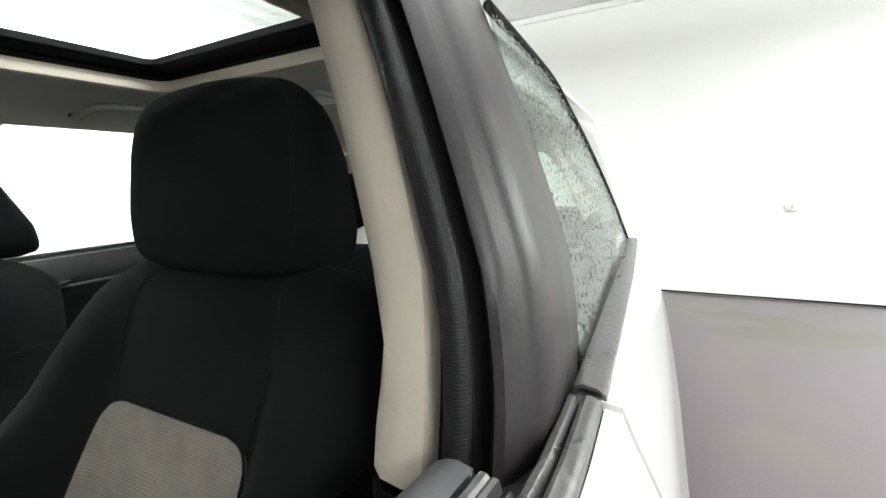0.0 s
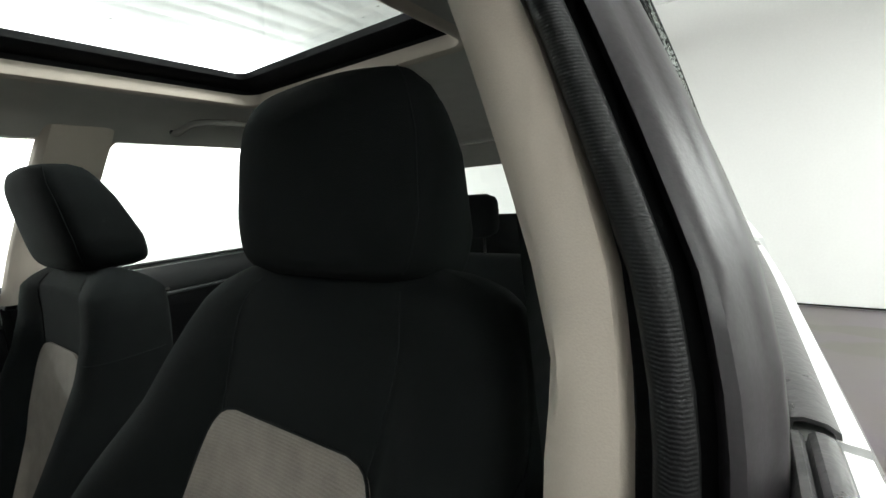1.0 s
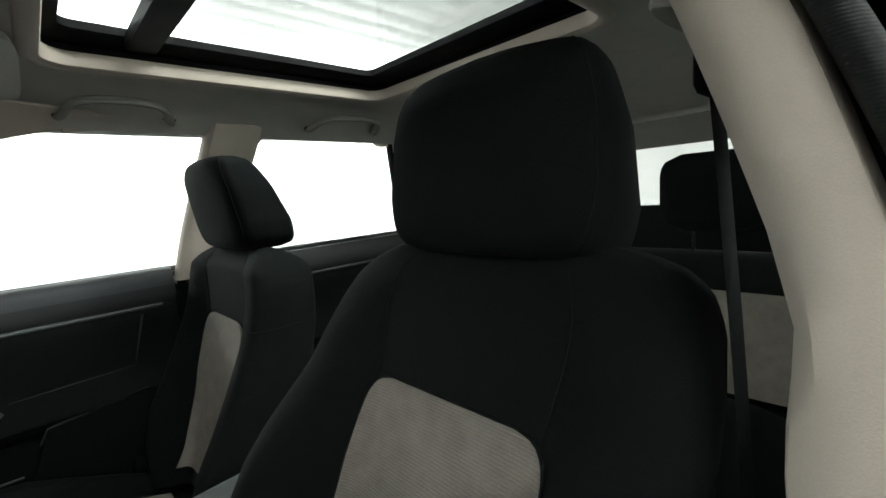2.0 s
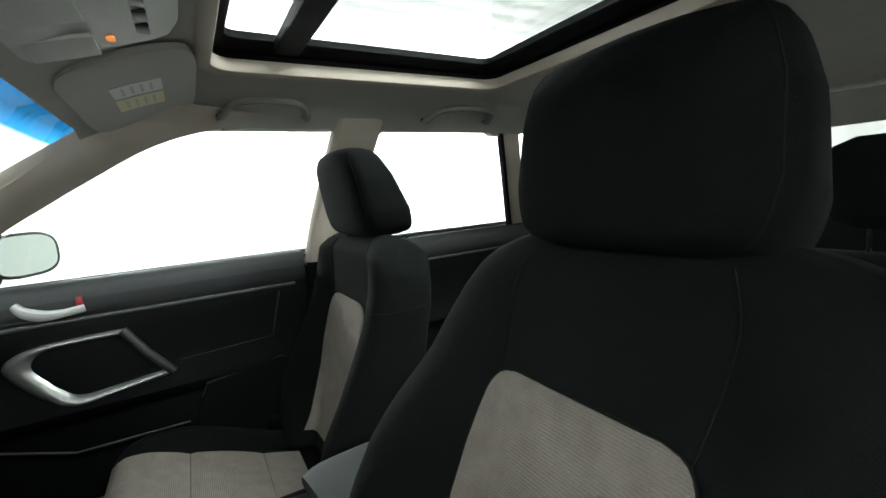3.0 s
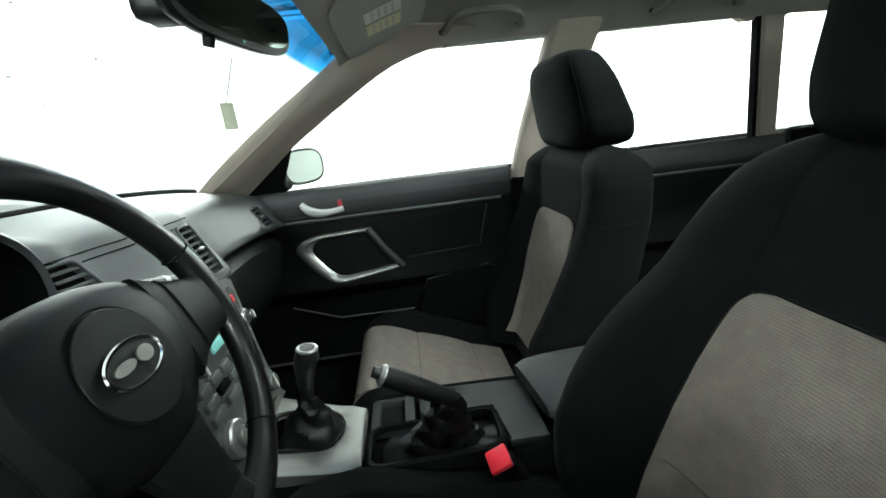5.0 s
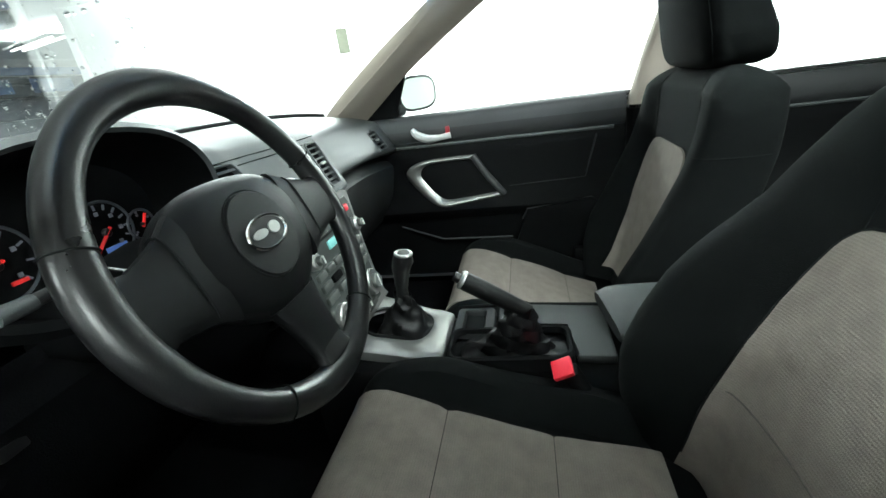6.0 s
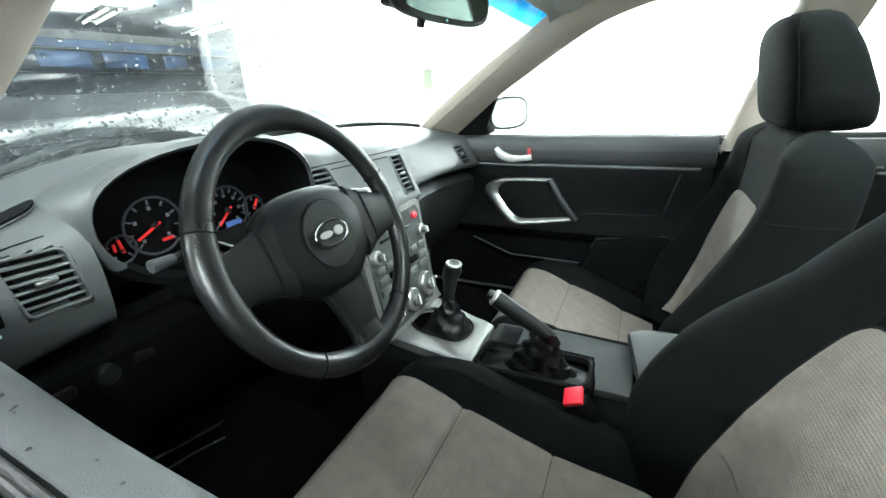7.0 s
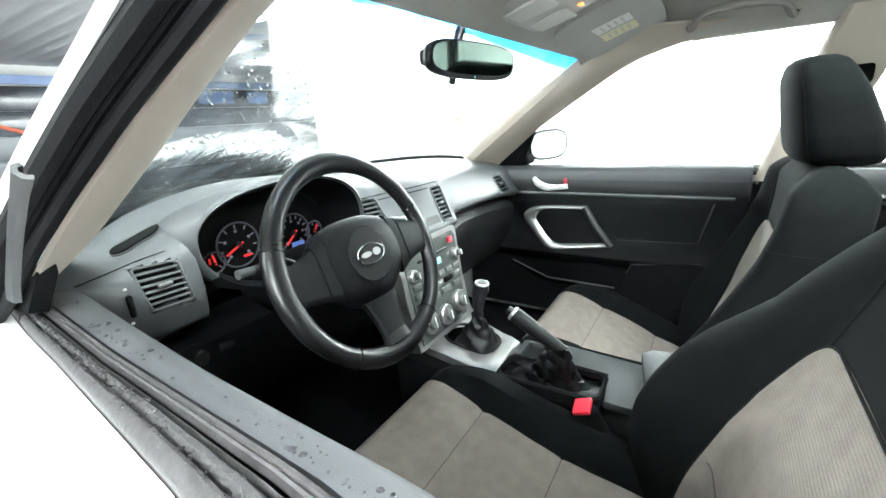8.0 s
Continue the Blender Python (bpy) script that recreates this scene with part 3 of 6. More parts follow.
for s in (-1, 1):
    side = "driver's" if s < 0 else "passenger's"

    def S(x, y, z):
        return (s * x, y, z)

    # the driver's pillar stands a little further out
    def out(z):
        return 0.022 * min(1.0, max(0.0, (z - 0.90) / 0.06)) * min(1.0, max(0.0, (1.32 - z) / 0.10)) if s < 0 else 0.0

    win = [(x + out(z), y, z) for x, y, z in WIN]
    scr = [(x + out(z), y, z) for x, y, z in SCR]
    # front pillar trim
    rows = []
    for a, b in zip(smooth_path(scr, 4), smooth_path(win, 4)):
        row = []
        for j in range(7):
            t = j / 6
            p = a.lerp(b, t)
            bulge = 0.010 * math.sin(math.pi * t)
            row.append(S(p.x - bulge * 0.9 + 0.004, p.y, p.z - bulge * 0.3 + 0.006))
        rows.append(row)
    part("front_pillar_trim", sheet(rows, 0.006), BEIGE, car, "beige front pillar trim")
    if s > 0:
        # the trim turns forward to meet the glass
        rows = []
        for a in smooth_path(scr[:7], 4):
            w = table(a.z, [(0.925, 0.45), (0.958, 0.70), (1.008, 0.90), (1.048, 0.98), (1.09, 0.98), (1.138, 0.94), (1.18, 0.82), (1.212, 0.66), (1.25, 0.38), (1.288, 0.08)])
            rows.append([S(a.x + 0.0035 + dx * w, a.y + dy * w, a.z + 0.0055 - dz * w) for dx, dy, dz in ((-0.001, 0.044, -0.004), (-0.003, 0.031, -0.0025), (-0.003, 0.015, -0.001), (0.0, 0.0, 0.0), (0.001, -0.006, 0.0))])
        part("pillar_trim_return", sheet(rows, 0.003), BEIGE, car)
    rows = []
    for a, b in zip(smooth_path(SCR, 4), smooth_path(WIN, 4)):
        row = []
        for j in range(6):
            t = j / 5 if s < 0 else 0.3 + 0.6 * j / 5
            p = a.lerp(b, t)
            bulge = 0.02 * math.sin(math.pi * t)
            row.append(S(p.x + (0.075 if s < 0 else 0.052) + bulge * 0.6, p.y + 0.012 + bulge * 0.5, p.z + 0.03))
        rows.append(row)
    part("front_pillar", sheet(rows, 0.01), PAINT, car, "white outer front pillar")
    if s < 0:
        rows = []
        for p in smooth_path(win, 5):
            rows.append([S(p.x + dx - out(p.z) * dx / 0.066, p.y + dy, p.z + dz) for dx, dy, dz in ((0.010, 0.002, 0.006), (0.018, 0.004, 0.001), (0.030, 0.006, 0.004), (0.045, 0.008, 0.002), (0.060, 0.012, 0.008), (0.066, 0.02, 0.02))])
        part("pillar_jamb", sheet(rows, 0.004), PLASTIC, car, "black front pillar jamb")
    off = (0.030, 0.0, 0.008) if s < 0 else (0.034, 0.016, 0.008)
    seal = [S(p.x + off[0] - 0.5 * out(p.z), p.y + 0.004, p.z + off[1]) for p in smooth_path(win, 5)]
    part("window_seal", tube(seal, off[2], 8), RUBBER, car, "black rubber window seal")
    seal = [S(p.x + (0.055 if s < 0 else 0.05) - 0.8 * out(p.z), p.y + 0.016, p.z + (0.012 if s < 0 else 0.024)) for p in smooth_path(win, 5)]
    part("window_channel", tube(seal, 0.012 if s < 0 else 0.016, 8), RUBBER, car, "black window channel")
    # strip above the doors, between roof lining and windows
    rows = []
    for i in range(122):
        y = lerp(0.12, -1.75, i / 121)
        zt = 1.324 - 0.07 * max(0, (-0.9 - y) / 0.9) ** 1.5
        if y > -0.03:
            zt = table(-y, [(-0.12, 1.299), (0.03, 1.319)])
        # rounded upper corners of the windows
        for corner, way in ((-0.186, 1), (-0.318, -1), (-0.765, 1), (-0.895, -1), (-1.42, 1)):
            d = (y - corner) * way
            if -0.03 < d < 0.045:
                zt -= 0.038 * (1 - max(0.0, d) / 0.045) ** 2.2
        k = taper(y)
        e = 0.06 if s < 0 and y < -0.2 else 0.0
        rows.append([S((xl(zt) + 0.055 - e) * k, y, zt + 0.03), S((xl(zt) + 0.03 - 0.5 * e) * k, y, zt + 0.002), S(xl(zt) * k, y, zt - 0.002), S((xl(zt) - 0.012) * k, y, zt + 0.012), S((xl(zt) - 0.03) * k, y, zt + 0.03)])
    part("roof_rail", sheet(rows, 0.006), BEIGE, car, "beige roof rail trim")
    rows = []
    for i in range(22):
        y = lerp(0.3, -1.8, i / 21)
        zt = 1.32 - 0.07 * max(0, (-0.9 - y) / 0.9) ** 1.5
        k = taper(y)
        e = 0.06 if s < 0 and y < -0.2 else 0.0
        rows.append([S((0.66 - e) * k, y, zt - 0.02), S((0.655 - e) * k, y, zt + 0.03), S((0.63 - e) * k, y, zt + 0.06), S(0.56 * k, y, zt + 0.085)])
    part("roof_side", sheet(rows, 0.01), PAINT, car, "white roof side panel")
    # middle pillar: cabin trim, ribbed seal, jamb and outer cover
    rows_t, rows_j, rows_c, path_s = [], [], [], []
    for i in range(23):
        z = lerp(0.66, 1.322, i / 22)
        y, x = yb(z), xp(z)
        n = 0.005 * max(0.0, 1 - abs(z - 0.99) / 0.05)
        o = 0.028 + 0.012 * min(1.0, max(0.0, (z - 0.98) / 0.2))
        b = 0.0 if s < 0 else 0.03
        if z > 0.88:
            rows_t.append([S(x + 0.02, y - 0.135, z), S(x - 0.010, y - 0.132, z), S(x - 0.019, y - 0.11, z), S(x - 0.022 + n, y - 0.03, z), S(x - 0.019 + n, y - 0.010, z), S(x - 0.008, y - 0.001, z), S(x + 0.010, y + 0.002, z), S(x + o - 0.006, y, z), S(x + o, y - 0.014, z)])
        path_s.append(S(x + 0.053, y + 0.006 - b, z))
        rows_j.append([S(x + o - 0.004, y - 0.02 - b, z), S(x + o + 0.004, y - 0.008 - b, z), S(x + 0.048, y - 0.010 - b, z), S(x + 0.066, y - 0.018 - b, z), S(x + 0.074, y - 0.020 - b, z), S(x + 0.082, y - 0.028 - b, z)])
        rows_c.append([S(x + 0.070, y - 0.030 - b, z), S(x + 0.0715, y - 0.006 - b, z), S(x + 0.076, y + 0.001 - b, z), S(x + 0.083, y - 0.001 - b, z), S(x + 0.089, y - 0.010 - b, z), S(x + 0.093, y - 0.024 - b, z), S(x + 0.097, y - 0.030 - b, z), S(x + 0.1015, y - 0.036 - b, z), S(x + 0.1045, y - 0.060 - b, z), S(x + 0.105, y - 0.10 - b, z), S(x + 0.105, y - 0.150 - b, z), S(x + 0.098, y - 0.162 - b, z)])
    part("middle_pillar_trim", sheet(rows_t, 0.004), BEIGE, car, "beige middle pillar trim")
    part("door_seal", tube(path_s, 0.0112, 10), RIBRUBBER, car, "ribbed black rubber door seal")
    part("pillar_jamb", sheet(rows_j, 0.004), RUBBER, car, "black door jamb")
    part("pillar_cover", sheet(rows_c if s < 0 else [r[:9] for r in rows_c], 0.004), GLOSSY, car, "wet satin black pillar cover")
    # lower half of the pillar trim, dark
    rows = []
    for i in range(8):
        z = lerp(0.32, 0.891, i / 7)
        y, x = yb(0.893), xp(0.893) - 0.002
        rows.append([S(x + 0.02, y - 0.137, z), S(x - 0.012, y - 0.134, z), S(x - 0.022, y - 0.11, z), S(x - 0.025, y - 0.03, z), S(x - 0.022, y - 0.008, z), S(x - 0.008, y + 0.003, z), S(x + 0.010, y + 0.005, z), S(x + 0.028, y + 0.001, z)])
    part("lower_pillar_trim", sheet(rows, 0.004), PLASTIC, car, "black lower pillar trim")
    # rear pillars
    for y_top0, y_bot0, y_top1, y_bot1, material, nm in ((-0.80, -0.925, -0.895, -1.02, BEIGE, "rear_pillar_trim"), (-0.788, -0.913, -0.806, -0.932, RUBBER, "rear_window_seal"), (-1.42, -1.55, -1.85, -2.0, BEIGE, "tail_pillar_trim")):
        rows = []
        for i in range(9):
            z = lerp(0.93, 1.322, i / 8)
            t = i / 8
            y0, y1 = lerp(y_bot0, y_top0, t), lerp(y_bot1, y_top1, t)
            x = xl(z) * taper(y0) - (0.075 if s < 0 else 0.0)
            zz = z if nm != "tail_pillar_trim" else lerp(0.93, 1.25, t)
            rows.append([S(x + 0.01, y0, zz), S(x - 0.008, lerp(y0, y1, 0.2), zz), S(x - 0.010, lerp(y0, y1, 0.8), zz), S(x + 0.01, y1, zz)])
        part(nm, sheet(rows, 0.01), material, car)

# glass
def side_glass(name, outline, s, material, parent=car, off=0.07):
    bm = plate([(s * (xl(z) + off) * taper(y), y, z) for y, z in outline], (s, 0, 0.33), 0.004)
    ob = part(name, bm, material, parent)
    ob.visible_shadow = False
    return ob


REAR_GLASS = [(-0.23, 0.92), (-0.33, 1.305), (-0.60, 1.278), (-0.70, 1.235), (-0.84, 1.155), (-0.97, 1.045), (-1.06, 0.92)]
side_glass("front_window", [(0.70, 0.93), (0.62, 1.05), (0.55, 1.10), (0.43, 1.18), (0.275, 1.265), (0.119, 1.313), (-0.17, 1.335), (-0.08, 0.93)], 1, CLEAR, off=0.03)
for s in (-1, 1):
    side_glass("rear_window", [(-0.23, 0.92), (-0.33, 1.337), (-0.76, 1.335), (-0.90, 0.92)] if s > 0 else REAR_GLASS, s, TINTED if s < 0 else CLEAR, off=0.092 if s < 0 else 0.03)
    rows = [(s * (xl(z) + 0.06) * taper(y), y, z) for y, z in [(-0.935, 0.95), (-0.84, 1.25), (-0.87, 1.275), (-1.45, 1.24), (-1.52, 1.2), (-1.6, 0.98), (-1.57, 0.95)]]
    ob = part("quarter_window", plate(rows, (s, 0, 0.33), 0.004), CLEAR, car)
    ob.visible_shadow = False

part("rear_glass_seal", tube(smooth_path([(-(xl(z) + 0.094) * taper(y), y, z) for y, z in REAR_GLASS[1:]], 5), 0.006, 8), RUBBER, car, "black seal along the rear side window")

# windscreen: clear below, blue shade band fading in along the top
def screen_point(u, t):
    a = smooth_path(SCR[:7], 6)
    f = min(max(t, 0.0), 1.0) * (len(a) - 1)
    k = min(int(f), len(a) - 2)
    p = a[k].lerp(a[k + 1], f - k)
    if t > 1:
        p = a[-1] + (a[-1] - a[-4]).normalized() * (t - 1) * 0.6
    bow = 0.16 * (1 - u * u)
    return (u * (p.x + 0.03), p.y + 0.03 + 0.03 * math.sin(math.pi * min(1.0, max(0.0, t))) ** 0.6 + bow * (0.6 + 0.4 * (1 - min(t, 1.0))), p.z + 0.012 + 0.035 * (1 - u * u))


def band_low(u):
    return 0.90 + 0.05 * min(1.0, max(0.0, (1 - u) / 0.9))


for nm, material, lab in (("windscreen", SCREEN, "wet windscreen glass"), ("shade_band", BLUETINT, "blue tinted shade band of the windscreen")):
    bm = bmesh.new()
    rows, n = [], 10
    for i in range(n + 1):
        row = []
        for j in range(25):
            u = lerp(-1.0, 1.07, j / 24)
            t0, t1 = (0.0, band_low(u)) if nm == "windscreen" else (band_low(u), 1.14)
            row.append(screen_point(u, lerp(t0, t1, i / n)))
        rows.append(row)
    vs = grid(bm, rows)
    fade = bm.loops.layers.uv.new("fade")
    level = {v: i / n for i, row in enumerate(vs) for v in row}
    for f in bm.faces:
        for lp in f.loops:
            lp[fade].uv = (0.5, level[lp.vert])
    ob = part(nm, bm, material, car, lab)
    ob.visible_shadow = False

# outer panels
def skin(name, y0, y1, s, top=0.925, label="white painted car panel", n=8, lip=0.764):
    rows = []
    for i in range(n + 1):
        y = lerp(y0, y1, i / n)
        k = taper(y)
        edge = sill_x(0.797, y) - 0.001 - (lip + flare(y)) if s < 0 and name == "front_door_skin" else 0.0
        rows.append([(s * (x + flare(y) * (z > 0.6) + edge * (z > top - 0.01) * (x < 0.80)) * k, y, z) for x, z in ((lip, top - 0.006), (max(0.786, lip + 0.002), top + 0.002), (0.804, top), (0.812, top - 0.02), (0.843, 0.84), (0.872, 0.72), (0.880, 0.58), (0.868, 0.45), (0.83, 0.33), (0.78, 0.26))])
    return part(name, sheet(rows, 0.008), PAINT, car, label)


for s in (-1, 1):
    skin("front_door_skin", 0.93, -0.186 if s < 0 else -0.132, s, n=16, label="white painted front door panel", lip=0.796)
    skin("rear_door_skin", -0.192 if s < 0 else -0.138, -1.05, s, 0.928, label="white painted rear door panel")
    skin("rear_wing", -1.056, -2.1, s, 0.945, label="white painted rear wing")
    skin("front_wing", 1.9, 0.936, s, 0.90, label="white painted front wing")
    # rear door belt seal
    rows = []
    for i in range(13):
        y = lerp(-0.194 if s < 0 else -0.142, -1.08, i / 12)
        k = taper(y)
        rows.append([(s * x * k, y, z) for x, z in ((0.801, 0.930), (0.803, 0.939), (0.810, 0.941), (0.822, 0.939), (0.829, 0.934), (0.830, 0.926))])
    part("rear_belt_moulding", sheet(rows, 0.003), WETSEAL, car, "grey rubber belt moulding of the rear door")
rows = [[(lerp(-0.76, 0.76, j / 12), lerp(1.16, 2.0, i / 8), 0.875 - 0.10 * (i / 8) ** 2 + 0.03 * (1 - (2 * j / 12 - 1) ** 2)) for j in range(13)] for i in range(9)]
part("bonnet", sheet(rows, 0.01), PAINT, car, "white painted bonnet")
part("front_bumper", box((0, 1.98, 0.55), (1.62, 0.16, 0.55), 0.06, 4), PAINT, car)
part("rear_bumper", box((0, -2.12, 0.48), (1.6, 0.16, 0.45), 0.06, 4), PAINT, car)
part("floor_pan", box((0, -0.05, 0.285), (1.56, 3.9, 0.05), 0.01), CARPET, car, "black carpeted car floor")
part("bulkhead", box((0, 1.13, 0.60), (1.5, 0.05, 0.60), 0.01), CARPET, car, "dark bulkhead")
cowl = [[(lerp(-0.74, 0.74, j / 12), lerp(0.98, 1.2, i / 3) + 0.06 * (1 - (2 * j / 12 - 1) ** 2), 0.905 + 0.02 * i / 3) for j in range(13)] for i in range(4)]
part("cowl", sheet(cowl, 0.01), SMOOTH, car, "wet black cowl under the windscreen")

# tail: gate frame and glass
rows = [[(s * x, -2.05 + 0.42 * t, lerp(0.94, 1.27, t)) for s, x in ((-1, 0.56), (-1, 0.3), (1, 0.3), (1, 0.56))] for t in (0.0, 0.5, 1.0)]
bm = bmesh.new()
grid(bm, rows)
ob = part("tail_window", bm, CLEAR, car, "rear window glass")
ob.visible_shadow = False
part("tailgate", box((0, -2.07, 0.72), (1.3, 0.08, 0.44), 0.03), PAINT, car, "white tailgate")
part("tailgate_trim", box((0, -2.015, 0.74), (1.28, 0.03, 0.42), 0.01), PLASTIC, car)
for s in (-1, 1):
    rows = []
    for i in range(9):
        t = i / 8
        xi, y, z = 0.600 - 0.21 * t, -2.05 + 0.42 * t, lerp(0.93, 1.28, t)
        rows.append([(s * (xi + dx), y + dy, z + 0.3 * dy) for dx, dy in ((0.0, 0.004), (0.004, 0.022), (0.02, 0.03), (0.05 if s < 0 else 0.09, 0.034), (0.07 if s < 0 else 0.16, 0.05))])
    part("tail_frame", sheet(rows, 0.006), HEADLINER, car)
rows = [[(lerp(-0.55, 0.55, j / 8), y, z) for j in range(9)] for y, z in ((-1.695, 1.215), (-1.675, 1.213), (-1.66, 1.225), (-1.62, 1.29), (-1.60, 1.31))]
part("tail_header", sheet(rows, 0.006), HEADLINER, car)

# wheels
for sx in (-1, 1):
    for wy in (1.38, -1.29):
        wheel = part("wheel", disc((sx * 0.72, wy, 0.315), 0.20, (sx, 0, 0), 0.09, 32), SILVER, car, "alloy wheel")
        ring = [(sx * 0.745, wy + 0.255 * math.cos(a), 0.315 + 0.255 * math.sin(a)) for a in [2 * math.pi * i / 36 for i in range(36)]]
        part("tyre", tube(ring, 0.06, 12, True), RUBBER, wheel, "black tyre")


# ---- doors, inside ----
PANEL = [(0.694, 0.932), (0.690, 0.925), (0.686, 0.905), (0.686, 0.875), (0.690, 0.855), (0.699, 0.847), (0.692, 0.838), (0.688, 0.80), (0.689, 0.74), (0.685, 0.69), (0.676, 0.655), (0.664, 0.635), (0.660, 0.620), (0.668, 0.605), (0.690, 0.585), (0.695, 0.50), (0.70, 0.36)]


def panel_x(z):
    return table(-z, [(-q, p) for p, q in PANEL])


def door_panel(name, y0, y1, s, thing_ob, n=14, lift=0.0):
    rows = []
    for i in range(n + 1):
        y = lerp(y0, y1, i / n)
        k = taper(y)
        rows.append([(s * (x + ((flare(y) + 0.016) if s < 0 and y > -0.12 else 0)) * k, y, z + lift) for x, z in PANEL])
    part("upper_panel", sheet([r[:6] for r in rows], 0.004), UPPER, thing_ob, "dark grey upper door trim")
    return part(name, sheet([r[5:] for r in rows], 0.004), PLASTIC, thing_ob)


def front_door(s):
    lab = "black front door panel with a silver-rimmed pull pocket" if s > 0 else "driver's door with open window and wet grey top"
    d = thing("front_door_panel", (s * 0.70, 0.35, 0.36), lab, "door panel")
    door_panel("panel", 0.90, yb(0.94) + 0.022, s, d)
    # soft top
    rows = []
    for y in [lerp(0.89, -0.064, i / 24) for i in range(25)]:
        rows.append([(s * (sill_x(x, y) if s < 0 else x), y, z) for x, z in ((0.680, 0.895), (0.6805, 0.912), (0.683, 0.924), (0.688, 0.932), (0.695, 0.937), (0.704, 0.9405), (0.715, 0.942), (0.729, 0.939), (0.731, 0.93))])
    part("soft_top", sheet(rows, 0.004), DOORTOP, d, "grey grained vinyl door top")
    strips = (("inner_seal", WETSEAL, -0.06, ((0.731, 0.930), (0.7325, 0.9385), (0.736, 0.9425), (0.7395, 0.942), (0.7415, 0.9395), (0.744, 0.941), (0.747, 0.940), (0.749, 0.932))),
              ("wiper_seal", FUZZ, -0.06, ((0.7505, 0.926), (0.7515, 0.932), (0.7535, 0.935), (0.7555, 0.932), (0.7565, 0.926))),
              ("outer_seal", WETSEAL, -0.178, ((0.758, 0.926), (0.759, 0.934), (0.7625, 0.9385), (0.768, 0.939), (0.7715, 0.936), (0.773, 0.928))),
              ("belt_moulding", WETSEAL, -0.185, ((0.774, 0.926), (0.7755, 0.9345), (0.780, 0.937), (0.786, 0.9365), (0.792, 0.934), (0.796, 0.930), (0.797, 0.920))))
    for nm, m, y_end, profile in strips:
        rows = []
        for i in range(25):
            y = lerp(0.86, y_end if s < 0 else max(y_end, -0.128), i / 24)
            rows.append([(s * (sill_x(x, y) if s < 0 else x), y, z) for x, z in profile])
        part(nm, sheet(rows, 0.002), m, d)
    part("slot", sheet([[(s * (sill_x(x, y) if s < 0 else x), y, 0.918) for x in (0.728, 0.785)] for y in [lerp(0.86, -0.178 if s < 0 else -0.128, i / 16) for i in range(17)]], 0.006), SMOOTH, d)
    # trim groove
    part("trim_line", tube([(s * 0.689, y, 0.843) for y in (0.72, 0.5, 0.2, -0.03)], 0.006, 8), DASH, d)
    # pull pocket
    outer = [(0.398, 0.806), (0.50, 0.805), (0.60, 0.798), (0.656, 0.772), (0.660, 0.735), (0.60, 0.660), (0.535, 0.625), (0.44, 0.634), (0.310, 0.650)]
    inner = [(0.408, 0.789), (0.50, 0.787), (0.575, 0.781), (0.602, 0.757), (0.594, 0.725), (0.550, 0.676), (0.514, 0.653), (0.44, 0.656), (0.325, 0.668)]
    outer, inner = [[(0.49 + 0.94 * (p - 0.49), 0.722 + 0.94 * (q - 0.722)) for p, q in side_] for side_ in (outer, inner)]
    oo = smooth_path([(0, p, q) for p, q in outer], 6)
    ii = smooth_path([(0, p, q) for p, q in inner], 6)
    band = []
    for k in range(7):
        row = []
        for o, i in zip(oo, ii):
            c = o.lerp(i, k / 6)
            row.append((s * (panel_x(c.z) - 0.001 - 0.013 * math.sin(math.pi * k / 6) ** 0.7), c.y, c.z))
        band.append(row)
    part("pocket_rim", sheet(band, 0.004), SILVER, d, "silver rim of the pull pocket")
    well = [(s * (panel_x(z) + 0.001), y, z) for y, z in ((0.41, 0.785), (0.60, 0.775), (0.635, 0.75), (0.625, 0.715), (0.53, 0.65), (0.335, 0.67))]
    part("pocket_well", plate(well, (-s, 0, 0), 0.004), PLASTIC, d)
    part("pull_bar", tube([(s * 0.680, 0.414, 0.797), (s * 0.668, 0.37, 0.73), (s * 0.670, 0.318, 0.660)], 0.012, 10), UPPER, d, "dark grey pull bar")
    # release handle in its recessed cup
    cup = [(0.668, 0.884), (0.655, 0.902), (0.475, 0.906), (0.462, 0.895), (0.462, 0.868), (0.475, 0.860), (0.65, 0.858), (0.668, 0.868)]
    cup = [(p.y, p.z) for p in smooth_path([(0, p, q) for p, q in cup], 3, True)]
    rows = [[(s * (0.686 + dx), 0.565 + (y - 0.565) * g, 0.882 + (z - 0.882) * g) for y, z in cup] for g, dx in ((1.04, 0.0), (1.0, -0.002), (0.94, -0.0015), (0.90, 0.003), (0.84, 0.004))]
    part("handle_cup", sheet(rows, 0.002, True), UPPER, d, "dark recessed handle cup")
    part("cup_floor", plate([(s * 0.6875, 0.565 + (y - 0.565) * 0.88, 0.882 + (z - 0.882) * 0.88) for y, z in cup], (-s, 0, 0), 0.001), PLASTIC, d)
    hp = smooth_path([(s * 0.680, 0.606, 0.900), (s * 0.674, 0.590, 0.882), (s * 0.669, 0.555, 0.868), (s * 0.670, 0.515, 0.868), (s * 0.674, 0.478, 0.872)], 4)
    part("handle", tube(hp, [0.011 + 0.005 * math.sin(math.pi * min(1.0, k / 12)) for k in range(17)], 10, flat=0.7), HANDLE_METAL, d, "chrome door handle")
    part("lock_tab", box((s * 0.679, 0.487, 0.889), (0.008, 0.014, 0.024), 0.002), DARKRED, d, "red lock marker")
    # inset cloth field and lower pocket
    part("inset", plate([(s * (panel_x(z) + 0.001), y, z) for y, z in ((0.37, 0.82), (0.02, 0.83), (0.05, 0.69), (0.31, 0.68))], (-s, 0, 0), 0.003), PLASTIC, d)
